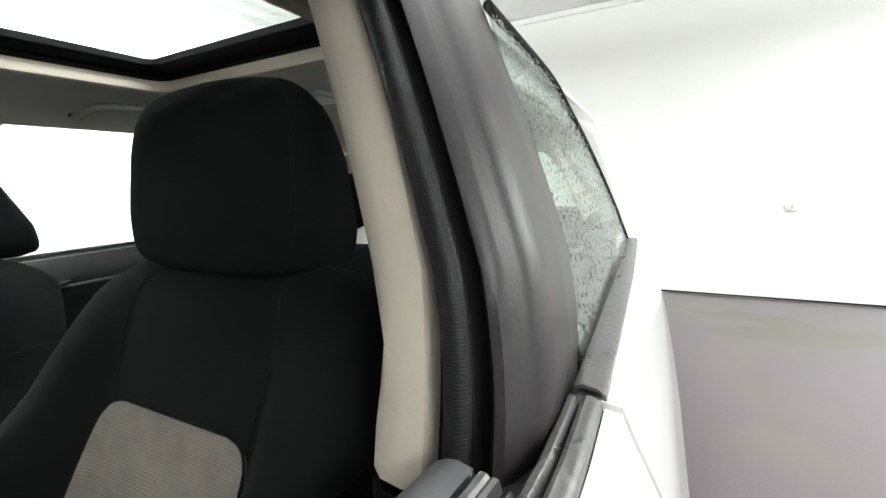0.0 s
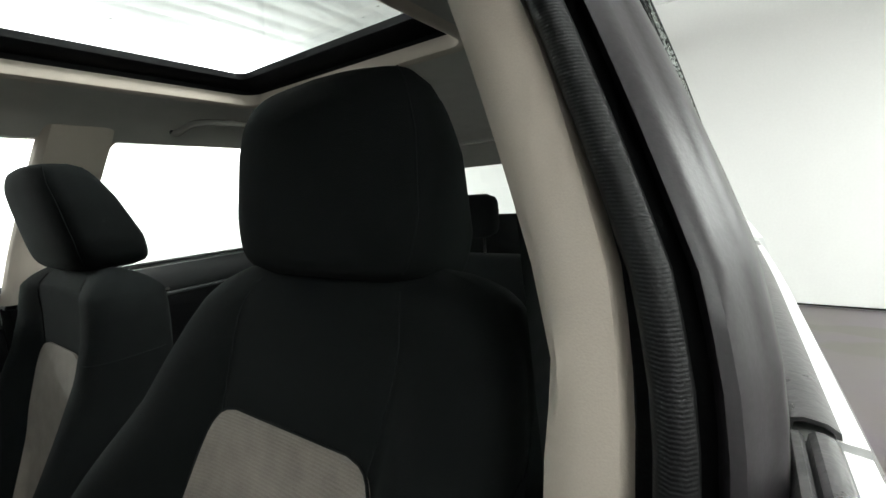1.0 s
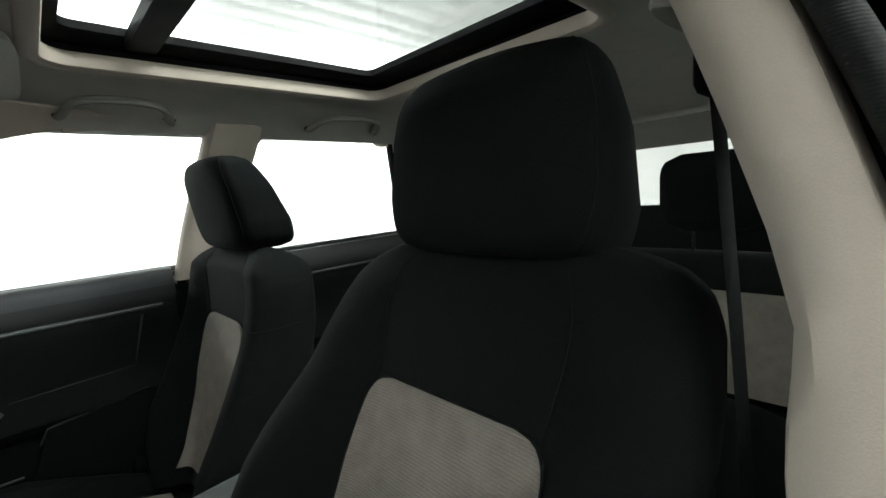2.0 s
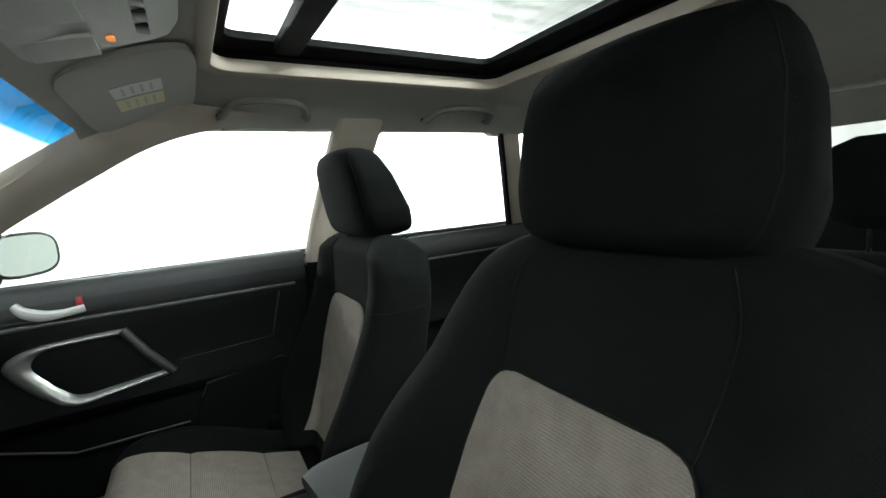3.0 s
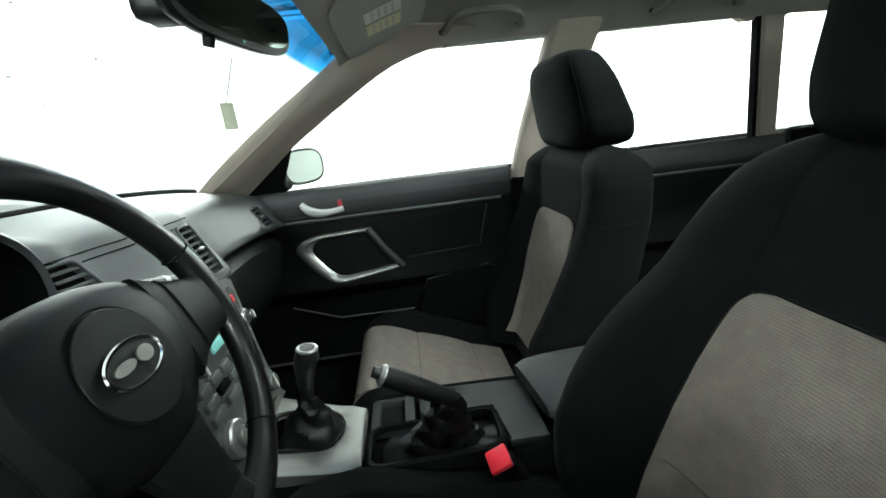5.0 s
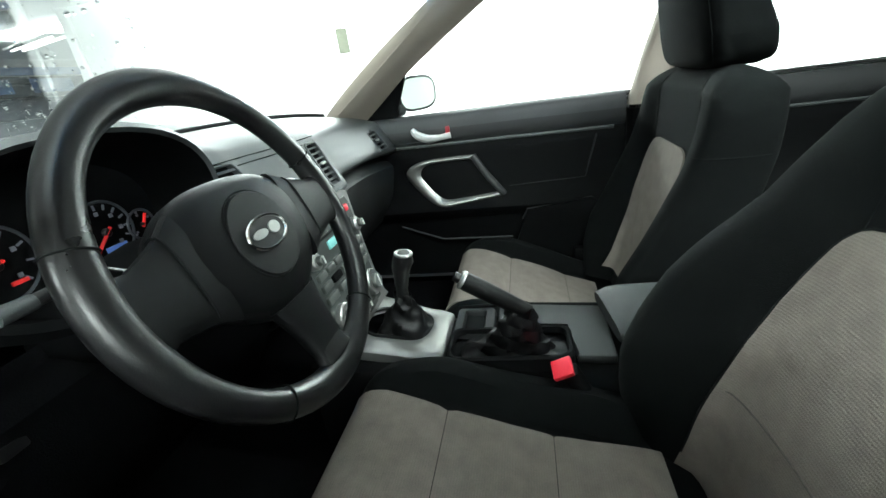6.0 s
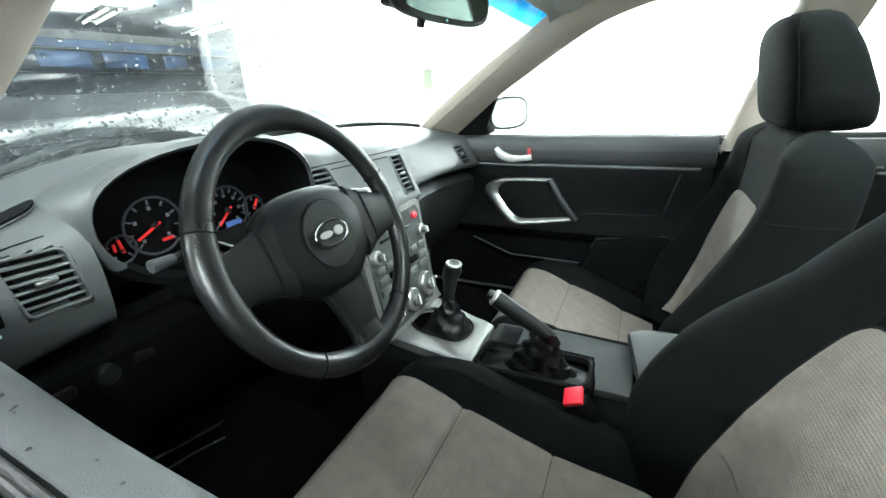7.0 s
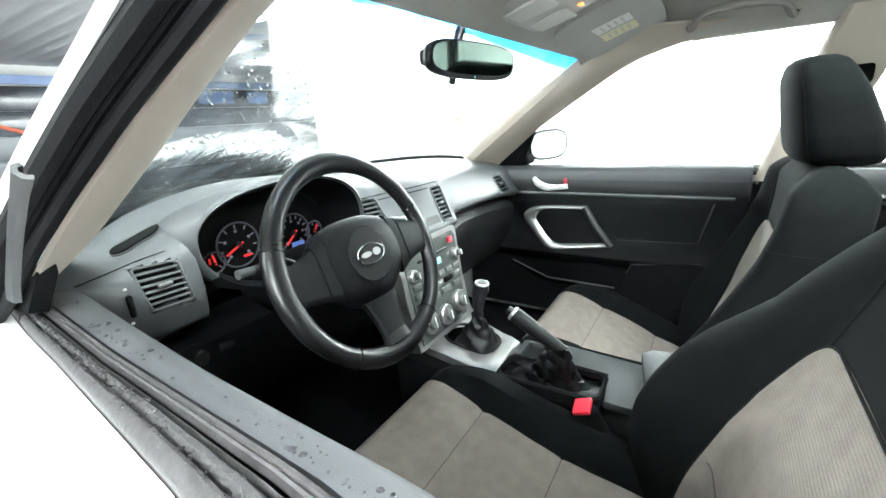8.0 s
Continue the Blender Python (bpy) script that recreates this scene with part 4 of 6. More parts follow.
    part("inset_edge", tube([(s * 0.682, 0.30, 0.684), (s * 0.684, 0.055, 0.694), (s * 0.681, 0.022, 0.826)], 0.003, 6), UPPER, d)
    pk = [(s * 0.664, y, z) for y, z in ((0.245, 0.603), (0.04, 0.631), (-0.03, 0.60), (-0.03, 0.42), (0.31, 0.42))]
    part("map_pocket", plate(pk, (-s, 0, 0), 0.02), PLASTIC, d)
    part("pocket_edge", tube([(s * 0.662, 0.262, 0.57), (s * 0.661, 0.245, 0.604), (s * 0.661, 0.04, 0.632), (s * 0.662, -0.025, 0.604)], 0.003, 6), UPPER, d)
    part("sill_line", tube([(s * 0.685, 0.70, 0.56), (s * 0.68, 0.55, 0.505), (s * 0.68, 0.30, 0.50)], 0.0035, 6), UPPER, d)
    # mirror corner
    if s > 0:
        sail = ((0.664, 0.940), (0.80, 0.934), (0.68, 1.022), (0.606, 1.078), (0.598, 1.072))
    else:
        sail = ((0.72, 0.940), (0.80, 0.934), (0.71, 0.998), (0.70, 0.99))
    part("corner_cover", plate([(s * (xl(z) + 0.004), y, z) for y, z in sail], (s, 0, 0.3), 0.02), PLASTIC, d)
    return d


front_door(1)
front_door(-1)
rows = []
for y, z, w in ((0.660, 0.985, 0.010), (0.640, 1.005, 0.008), (0.600, 1.035, 0.007), (0.556, 1.068, 0.007), (0.505, 1.104, 0.008), (0.480, 1.121, 0.011)):
    rows.append([(-0.745 - dx, y + w * k, z + 0.6 * w * k) for dx, k in ((0.0, -1.0), (0.006, -0.8), (0.009, 0.0), (0.006, 0.8), (0.0, 1.0))])
part("window_guide", sheet(rows, 0.004), UPPER, car, "wet grey rubber guide at the window's front corner")
for s in (-1, 1):
    d = thing("rear_door_panel", (s * 0.70, -0.55, 0.36), "black rear door panel with a chrome handle", "door panel", "rear doors")
    door_panel("panel", yb(0.94) - 0.19, -1.02, s, d)
    part("handle", tube([(s * 0.672, -0.33, 0.868), (s * 0.666, -0.37, 0.858), (s * 0.672, -0.43, 0.862)], 0.008, 8), CHROME, d, "chrome door handle")
    part("trim_line", tube([(s * 0.689, y, 0.846) for y in (-0.30, -0.6, -0.95)], 0.006, 8), DASH, d)
    part("sill_trim", box((s * 0.70, -1.35, 0.62), (0.05, 0.62, 0.66), 0.02), PLASTIC, d)

# outside mirror
om = thing("door_mirror", (0.80, 0.62, 0.95), "white door mirror with reflective glass", "mirror")
mc, mu, mn = Vector((0.863, 0.613, 1.008)), Vector((0.88, -0.475, 0)), Vector((-0.475, -0.88, 0))
rings = []
for t, g in ((0.0, 1.0), (0.02, 1.02), (0.06, 0.95), (0.10, 0.75), (0.125, 0.4)):
    rings.append([tuple(mc + mu * (0.100 * g * u) - mn * t + Vector((0, 0, 0.060 * g * v))) for u, v in superring(28, 3)])
part("housing", loft(rings), PAINT, om, "white painted mirror housing")
part("bezel", tube([tuple(mc + mu * (0.097 * u) + mn * 0.001 + Vector((0, 0, 0.056 * v))) for u, v in superring(28, 3)], 0.0055, 6, True), SMOOTH, om)
part("glass", plate([tuple(mc + mu * (0.094 * u) + mn * 0.001 + Vector((0, 0, 0.054 * v))) for u, v in superring(28, 3)], mn, 0.003), MIRROR, om)
part("arm", box((0.762, 0.672, 0.962), (0.10, 0.05, 0.045), 0.015), PLASTIC, om)


# ---- seats ----
# depth of the backrest by height: middle of the front, side bolsters, rear; the driver's is reclined
BACK = {"driver": {"centre": [(0.42, 0.03), (0.50, 0.02), (0.60, 0.0), (0.64, -0.012), (0.70, -0.030), (0.76, -0.055), (0.84, -0.098), (0.90, -0.124), (0.96, -0.148), (1.02, -0.172)],
                   "crest": [(0.42, 0.070), (0.50, 0.100), (0.57, 0.115), (0.64, 0.112), (0.70, 0.088), (0.76, 0.052), (0.80, 0.016), (0.86, -0.052), (0.915, -0.094), (0.96, -0.130), (1.0, -0.160), (1.02, -0.172)],
                   "rear": [(0.42, -0.07), (0.60, -0.11), (0.75, -0.17), (0.88, -0.225), (0.97, -0.255), (1.02, -0.250)]},
        "passenger": {"centre": [(0.42, 0.01), (0.50, -0.018), (0.60, -0.042), (0.70, -0.060), (0.78, -0.080), (0.83, -0.095), (0.90, -0.103), (0.96, -0.105), (1.0, -0.118)],
                      "crest": [(0.42, 0.080), (0.52, 0.076), (0.60, 0.054), (0.67, 0.016), (0.74, -0.018), (0.82, -0.055), (0.89, -0.076), (0.96, -0.088), (1.0, -0.112)],
                      "rear": [(0.42, -0.10), (0.55, -0.130), (0.70, -0.175), (0.85, -0.207), (0.96, -0.215), (1.0, -0.195)]}}
BACK_TOP = {"driver": 1.022, "passenger": 1.002}


PANEL_W = {"driver": [(0.0, 0.136), (0.37, 0.141), (0.85, 0.139), (0.92, 0.137), (0.955, 0.133), (0.98, 0.124), (0.993, 0.113), (1.0, 0.096)],
           "passenger": [(0.0, 0.136), (0.37, 0.139), (0.64, 0.134), (0.85, 0.127), (0.92, 0.123), (0.955, 0.117), (0.98, 0.106), (0.993, 0.094), (1.0, 0.078)]}


def back_w(z):
    """Half width by height, for a backrest that ends at 1.002."""
    return table(z, [(0.42, 0.205), (0.50, 0.235), (0.60, 0.250), (0.72, 0.255), (0.88, 0.255), (0.93, 0.250), (0.96, 0.238), (0.98, 0.218), (0.993, 0.19), (1.002, 0.155)])


def back_half(who, z):
    """Right half of the backrest's section at one height, from the middle of the front round to the middle of the rear."""
    yc, yk, yr = [table(z, BACK[who][k]) for k in ("centre", "crest", "rear")]
    below = z - BACK_TOP[who] + 1.002
    w = back_w(below) / 0.255
    d = yk - yc
    pts = [(0.0, yc - 0.003), (0.07, yc - 0.002), (0.118, yc), (0.139, yc + 0.06 * d), (0.160, yc + 0.42 * d), (0.184, yc + 0.82 * d), (0.208, yk), (0.234, yk - 0.004), (0.250, yk - 0.026), (0.255, lerp(yk, yr, 0.45)), (0.248, lerp(yk, yr, 0.85)), (0.222, yr), (0.11, yr - 0.004), (0.0, yr - 0.006)]
    shut = math.sqrt(max(0.02, 1 - (max(0.0, below - 0.955) / 0.048) ** 2))
    mid = lerp(yc, yr, 0.5)
    return [(x * w, lerp(mid, y, shut)) for x, y in pts]


def back_front(who, x, z):
    return table(abs(x), back_half(who, z)[:8])


CUSHION_TOP = {"driver": [(-0.08, 0.488), (0.10, 0.502), (0.22, 0.528), (0.33, 0.564), (0.42, 0.584), (0.455, 0.584), (0.49, 0.576)],
               "passenger": [(-0.08, 0.345), (0.0, 0.365), (0.124, 0.409), (0.22, 0.450), (0.315, 0.487), (0.40, 0.514), (0.45, 0.521), (0.49, 0.514)]}
CUSHION_SIDE = {"driver": [(-0.08, 0.066), (0.15, 0.068), (0.33, 0.060), (0.42, 0.038), (0.49, 0.010)],
                "passenger": [(-0.08, 0.050), (0.1, 0.056), (0.31, 0.060), (0.41, 0.040), (0.49, 0.012)]}


def front_seat(who, cx, cy, recline, lift, head_lift, head_top, head_wide, label):
    """recline: degrees beyond the upright seat; lift: of the backrest; head_lift: how far the headrest is drawn out; head_top, head_wide: its crown and width."""
    seat = thing("front_seat", (cx, cy, 0.31), label, "car seat", "front seats")
    lean = Matrix.Translation((cx, -0.075, 0.85 + lift)) @ Matrix.Rotation(radians(recline), 4, "X") @ Matrix.Translation((0, 0.075, -0.85))

    def W(x, y, z):
        return (cx + x, cy + y, z)

    def B(x, y, z):
        return tuple(lean @ Vector((x, y, z)))

    def F(x, z, proud):
        return (cx + x, back_front(who, x, z) + proud, z)

    # backrest
    rings = []
    high = BACK_TOP[who]
    for i in range(41):
        z = lerp(0.42, high, math.sin(math.pi / 2 * i / 40))
        half = back_half(who, z)
        loop = half + [(-x, y) for x, y in half[-2:0:-1]]
        rings.append([(cx + p.x, p.y, z) for p in smooth_path([(x, y, 0) for x, y in loop], 3, True)])
    back = part("backrest", loft(rings), FABRIC, seat)
    # pale centre panel, with rounded upper corners
    rows, rim = [], []
    for i in range(25):
        k = math.sin(math.pi / 2 * i / 24)
        z = lerp(0.46, 0.841 + 0.85 * lift, k)
        wi = table(k, PANEL_W[who])
        rows.append([F(x, z, 0.003) for x in [lerp(-wi, wi, j / 20) for j in range(21)]])
        rim.append((wi, z))
    part("back_panel", sheet(rows, 0.005), INSERT, back, "grey beige ribbed centre panel")
    edge = [(-w, z) for w, z in rim[2:]] + [(w, z) for w, z in rim[:1:-1]]
    part("seam", tube([F(x, z, 0.002) for x, z in edge], 0.0018, 6), SEAM, back)
    for sx in (-1, 1):
        pts = [F(sx * x, z + high - 1.002, 0.0002) for x, z in ((0.124, 0.827), (0.130, 0.86), (0.136, 0.90), (0.138, 0.94), (0.130, 0.968), (0.120, 0.985))]
        part("seam", tube(smooth_path(pts, 4), 0.0010, 6), SEAM, back)
        pts = [(cx + sx * x, y, 0.852) for x, y in back_half(who, 0.852)[6:12]]
        part("seam", tube(smooth_path(pts, 4), 0.0009, 6), SEAM, back)
    pts = [F(x, 0.640 - 0.012 * (x / 0.138) ** 2, 0.0032) for x in [lerp(-0.137, 0.137, j / 18) for j in range(19)]]
    part("seam", tube(pts, 0.0012, 6), CREASE, back)
    # headrest: a tipped wedge whose front and side panels meet in a seam
    rings = []
    for i in range(27):
        t = i / 26
        z = lerp(0.998, head_top, t) + head_lift
        g = max(0.03, 1 - abs(2 * t - 1) ** 8) ** 0.42
        wd = table(t, [(0, 0.153), (0.3, 0.166), (0.65, 0.162), (1.0, 0.141)]) * head_wide * (0.62 + 0.38 * g)
        fy = table(t, [(0, -0.106), (0.4, -0.092), (0.8, -0.080), (1, -0.082)])
        ry = table(t, [(0, -0.244), (0.3, -0.230), (0.7, -0.192), (1, -0.155)])
        yc, dp = (fy + ry) / 2, (fy - ry) / 2 * (0.5 + 0.5 * g)
        ring = []
        for u, v in superring(60, 5.2):
            ring.append(B(u * wd * (1.0 if v > -0.2 else 0.96), yc + v * dp + (0.012 * (1 - u * u) if v > 0 else 0), z))
        rings.append(ring)
    head = part("headrest", loft(rings), FABRIC, seat, "dark cloth headrest")
    py = -0.160
    for sx in (-1, 1):
        j = 6 if sx > 0 else 24
        part("seam", tube([Vector(r[j]) for r in rings[1:26]], 0.0011, 6), SEAM, head)
        part("post", tube([B(sx * 0.06, py, 0.97), B(sx * 0.06, py, 1.03 + head_lift)], 0.006, 8), CHROME, seat, "chrome headrest post")
        part("post_guide", disc(B(sx * 0.06, py, 0.990), 0.014, (0, 0, 1), 0.012, 16), SMOOTH, seat)

    # cushion
    def nose(y):
        t = (y + 0.08) / 0.57
        return max(0.0, 1 - abs(2 * t - 1) ** 12) ** 0.5

    def top(y):
        return table(y, CUSHION_TOP[who]) - 0.075 + 0.075 * (0.30 + 0.70 * nose(y))

    rings = []
    for i in range(33):
        y = -0.08 + 0.57 * (0.5 - 0.5 * math.cos(math.pi * i / 32))
        e = nose(y)
        w = table(y, [(-0.08, 0.20), (0.1, 0.25), (0.36, 0.258), (0.49, 0.240)]) * (0.86 + 0.14 * e)
        h = 0.075 * (0.30 + 0.70 * e)
        ring = []
        for u, v in superring(56, 4):
            x = u * w
            z = top(y) - h + h * v
            if v > 0:
                k = min(1.0, max(0.0, (abs(x) - 0.154) / 0.042))
                z += table(y, CUSHION_SIDE[who]) * k * k * (3 - 2 * k) * min(1, v * 1.6)
            ring.append(W(x, y, z))
        rings.append(ring)
    cushion = part("cushion", loft(rings), FABRIC, seat)
    for y0, y1 in ((0.0, 0.1555), (0.1565, 0.3185), (0.3195, 0.4905)):
        rows = []
        for i in range(13):
            y = lerp(y0, y1, i / 12)
            puff = 0.0015 + 0.0055 * math.sin(math.pi * i / 12) ** 0.6
            wi = table(y, [(0.0, 0.150), (0.32, 0.156), (0.49, 0.172)])
            rows.append([W(x, y + 0.002, top(y) + puff + 0.10 * max(0, abs(x) - 0.150)) for x in [lerp(-wi, wi, j / 14) for j in range(15)]])
        part("cushion_panel", sheet(rows, 0.006), INSERT_FLAT, cushion, "grey beige centre panel")
    zb = 0.385 if who == "driver" else 0.345
    part("seat_base", box(W(0, 0.17, zb), (0.44, 0.48, 0.10), 0.02), PLASTIC, seat)
    for sx in (-1, 1):
        part("rail", box(W(sx * 0.18, 0.17, 0.33), (0.04, 0.56, 0.05), 0.006), SMOOTH, seat)
    part("side_cover", box(W(-0.26 if cx < 0 else 0.26, 0.0, 0.42), (0.03, 0.24, 0.11), 0.012), PLASTIC, seat)
    return seat


front_seat("driver", -0.370, 0.062, 17, 0.02, 0.018, 1.223, 1.0, "dark cloth driver's seat with grey beige centre panels")
front_seat("passenger", 0.36, -0.018, 0, 0.0, 0.0, 1.204, 0.965, "dark cloth passenger seat with grey beige centre panels")

# rear bench
bench = thing("rear_bench", (0, -1.0, 0.31), "dark rear bench seat with grey beige panels", "car seat")
rings = []
for i in range(21):
    t = i / 20
    x = lerp(-0.65, 0.65, t)
    e = max(0.02, 1 - abs(2 * t - 1) ** 14) ** 0.5
    rings.append([(x, -1.10 - 0.09 * (v + 1) + 0.07 * u * e, 0.66 + 0.19 * v * (0.8 + 0.2 * e)) for u, v in superring(28, 3.6)])
part("backrest", loft(rings), FABRIC, bench)
rings = []
for i in range(21):
    t = i / 20
    x = lerp(-0.65, 0.65, t)
    e = max(0.02, 1 - abs(2 * t - 1) ** 14) ** 0.5
    rings.append([(x, -0.80 + 0.24 * u * e, 0.45 + 0.08 * v * e) for u, v in superring(28, 3.6)])
part("cushion", loft(rings), FABRIC, bench)
part("base", box((0, -0.82, 0.345), (1.2, 0.44, 0.09), 0.02), PLASTIC, bench)
for x in (-0.36, 0.36):
    rows = [[(x * 1.22 + lerp(-0.2, 0.2, j / 8), -1.10 - 0.09 * (1 + v) + 0.074, 0.66 + 0.19 * v) for j in range(9)] for v in [lerp(-0.8, 0.5, i / 8) for i in range(9)]]
    part("back_panel", sheet(rows, 0.004), INSERT, bench, "grey beige panel")
for x, h, hw in ((-0.36, 0.235, 0.145), (0.36, 0.235, 0.145), (0.055, 0.165, 0.105)):
    rings = []
    for i in range(13):
        t = i / 12
        g = max(0.05, 1 - abs(2 * t - 1) ** 5) ** 0.4
        rings.append([(x + hw * (0.4 + 0.6 * g) * u, -1.27 + 0.05 * (0.4 + 0.6 * g) * v, 0.915 + h * t) for u, v in superring(28, 3.4)])
    hr = part("headrest", loft(rings), FABRIC, bench, "dark rear headrest")
    for sx in (-1, 1):
        part("post", tube([(x + sx * 0.05, -1.265, 0.84), (x + sx * 0.05, -1.265, 0.93)], 0.006, 8), CHROME, hr)

# seat belts
for s in (-1, 1):
    belt = thing("seat_belt", (s * 0.66, -0.2, 0.40), "black seat belt hanging at the middle pillar", "seat belt", "front seat belts")
    pts = [(s * 0.604, -0.225, 1.17), (s * 0.615, -0.22, 1.05), (s * 0.632, -0.21, 0.85), (s * 0.645, -0.20, 0.60), (s * 0.655, -0.20, 0.42)]
    bm = bmesh.new()
    grid(bm, [[(p[0], p[1] + dy, p[2]) for dy in (-0.024, 0.024)] for p in smooth_path(pts, 4)])
    bmesh.ops.solidify(bm, geom=bm.faces[:], thickness=0.0015)
    part("strap", bm, STRAP, belt)
    part("guide", box((s * 0.606, -0.225, 1.175), (0.022, 0.075, 0.05), 0.01), PLASTIC, belt)
    part("anchor_bolt", disc((s * 0.642, -0.17, 0.70), 0.012, (-s, 0.4, 0), 0.008, 12), CHROME, belt, "shiny anchor bolt")

# ---- dashboard ----
dash = thing("dashboard", (0, 0.9, 0.45), "dark grey grained plastic dashboard", "dashboard")


def dash_crown(x):
    return 1.012 - 0.045 * (abs(x) / 0.72) ** 2.4


def dash_face(x):
    return table(x, [(-0.72, 0.775), (-0.62, 0.763), (-0.53, 0.753), (-0.45, 0.738), (-0.20, 0.700), (-0.13, 0.676), (-0.05, 0.660), (0.06, 0.652), (0.15, 0.656), (0.25, 0.676), (0.45, 0.688), (0.62, 0.688), (0.70, 0.688)])


# the face leans towards the seats as it goes down: its depth at a height of 0.962 and of 0.857
FACE_TOP = [(-0.20, 0.735), (-0.15, 0.723), (-0.107, 0.709), (-0.03, 0.692), (0.06, 0.680), (0.13, 0.678), (0.15, 0.680), (0.17, 0.694), (0.25, 0.712), (0.45, 0.735), (0.62, 0.740), (0.70, 0.738)]
FACE_LOW = [(-0.20, 0.640), (-0.15, 0.630), (-0.10, 0.624), (0.13, 0.622), (0.15, 0.626), (0.17, 0.660), (0.25, 0.668), (0.45, 0.677), (0.62, 0.678), (0.70, 0.680)]


def dash_profile(x):
    zc, yf = dash_crown(x), dash_face(x)
    k = max(0.0, min(1.0, (0.182 - abs(x + 0.330)) / 0.02))
    f = 0.022 * (abs(x) / 0.72) ** 2
    up = 0.018 * max(0.0, min(1.0, (x - 0.12) / 0.1))
    zr = zc + (0.03 if x < 0 else 0.004) * min(1.0, abs(x) / 0.5) * max(0.0, min(1.0, (0.68 - abs(x)) / 0.1))
    pr = [(1.06 - 5 * f, zr - 0.008), (0.98 - 3 * f, zr), (0.90, 0.5 * (zc + zr)), (yf + 0.10, zc - 0.008), (yf + 0.045, zc - 0.020), (yf + 0.014, zc - 0.038), (yf, zc - 0.065), (yf - 0.005, zc - 0.10), (yf, zc - 0.145 + up), (yf + 0.012, zc - 0.16 + up), (yf + 0.04, zc - 0.165 + up)]
    if x > -0.2:
        hi, lo = table(x, FACE_TOP), table(x, FACE_LOW)
        lean = [None, None, None, hi + 0.085, hi + 0.034] + [lerp(lo, hi, (z - 0.857) / 0.105) for _, z in pr[5:9]] + [lo + 0.012, lo + 0.04]
        lean[5] += 0.004
        pr = [(y if q is None else q, z) for (y, z), q in zip(pr, lean)]
    swell = 0.026 * max(0.0, 1 - ((x + 0.33) / 0.25) ** 2)
    rise = (0.0, 0.4, 0.8, 1.0, 1.0, 1.0, 0.7, 0.3, 0.0, 0.0, 0.0)
    return [(lerp(y, 0.87, k) if 3 < i < 11 else y, z + swell * rise[i]) for i, (y, z) in enumerate(pr)]


def dash_fine(x):
    return [(p.y, p.z) for p in smooth_path([(x, y, z) for y, z in dash_profile(x)], 5)]


def face_y(x, z):
    return table(z, sorted((b, a) for a, b in dash_fine(x)[15:46]))


# air vents: middle, width, height, lean of the sides, slats, with a silver tab or not
VENTS = [(-0.566, 0.914, 0.062, 0.068, 0.10, 6, True), (-0.128, 0.944, 0.042, 0.048, -0.07, 4, False), (0.099, 0.918, 0.045, 0.086, -0.18, 7, True), (0.582, 0.892, 0.068, 0.059, 0.18, 4, True)]


def pitted(x, y, z):
    """Sinks the dashboard's skin behind the vents."""
    for cx, cz, w, h, skew, _, _ in VENTS:
        if abs(z - cz) < h / 2 - 0.001 and abs(x - cx + skew * (z - cz)) < w / 2 - 0.001:
            return (x, y + 0.020, z)
    return (x, y, z)


def lower_profile(x):
    zc, yf = dash_crown(x), dash_face(x)
    up = 0.018 * max(0.0, min(1.0, (x - 0.12) / 0.1))
    return [(yf + 0.055, zc - 0.165 + up), (yf + 0.045, zc - 0.184 + up), (yf + 0.024, zc - 0.190 + up), (yf + 0.012, zc - 0.205 + up), (yf + 0.014, 0.76), (yf + 0.03, 0.68), (yf + 0.08, 0.60), (0.95, 0.48)]


xs = sorted([lerp(-0.72, 0.70, i / 40) for i in range(41)] + [-0.513, -0.491, -0.169, -0.147])
fine = sorted(xs + [cx + (w / 2 + 0.012) * (k / 12 - 1) for cx, _, w, *_ in VENTS for k in range(25)])
part("dash_body", sheet([[pitted(x, y, z) for y, z in dash_fine(x)] for x in fine], 0.003), DASH, dash)
part("knee_panel", sheet([[(x, y, z) for y, z in lower_profile(x)] for x in xs if x < -0.12], 0.006), CARPET, dash, "black knee panel")
part("glovebox", sheet([[(x, y, z) for y, z in lower_profile(x)] for x in xs if x > 0.10], 0.006), SHADEPLASTIC, dash, "grained glove box, darkened for shade")
# instrument hood
CLX, CLZ = -0.336, 0.950


def cluster_ring(y, a, b, dz=0.0, n=44):
    out = []
    for u, v in superring(n, 2.4):
        zz = v * b if v > 0 else v * b * 0.95
        out.append((CLX + u * a - 0.012 * v, y + 0.0105 * (1 - v) + 0.05 * max(0.0, -u) ** 2, CLZ + dz + zz))
    return out


part("instrument_hood", loft([cluster_ring(0.690, 0.168, 0.096), cluster_ring(0.684, 0.172, 0.101), cluster_ring(0.690, 0.178, 0.107), cluster_ring(0.73, 0.187, 0.108, -0.002), cluster_ring(0.79, 0.194, 0.102, -0.010), cluster_ring(0.85, 0.200, 0.092, -0.022), cluster_ring(0.92, 0.206, 0.075, -0.042), cluster_ring(0.99, 0.210, 0.055, -0.062)], False), DASH, dash, "dark grey hood over the instruments")
part("instrument_well", loft([cluster_ring(0.690, 0.168, 0.096), cluster_ring(0.73, 0.164, 0.092, -0.005), cluster_ring(0.815, 0.158, 0.086, -0.016)], False), PLASTIC, dash, "black instrument well")
face = part("instrument_face", plate([(x, 0.815, z) for x, y, z in cluster_ring(0, 0.158, 0.088, -0.016)], (0, 1, 0), 0.004), PLASTIC, dash)


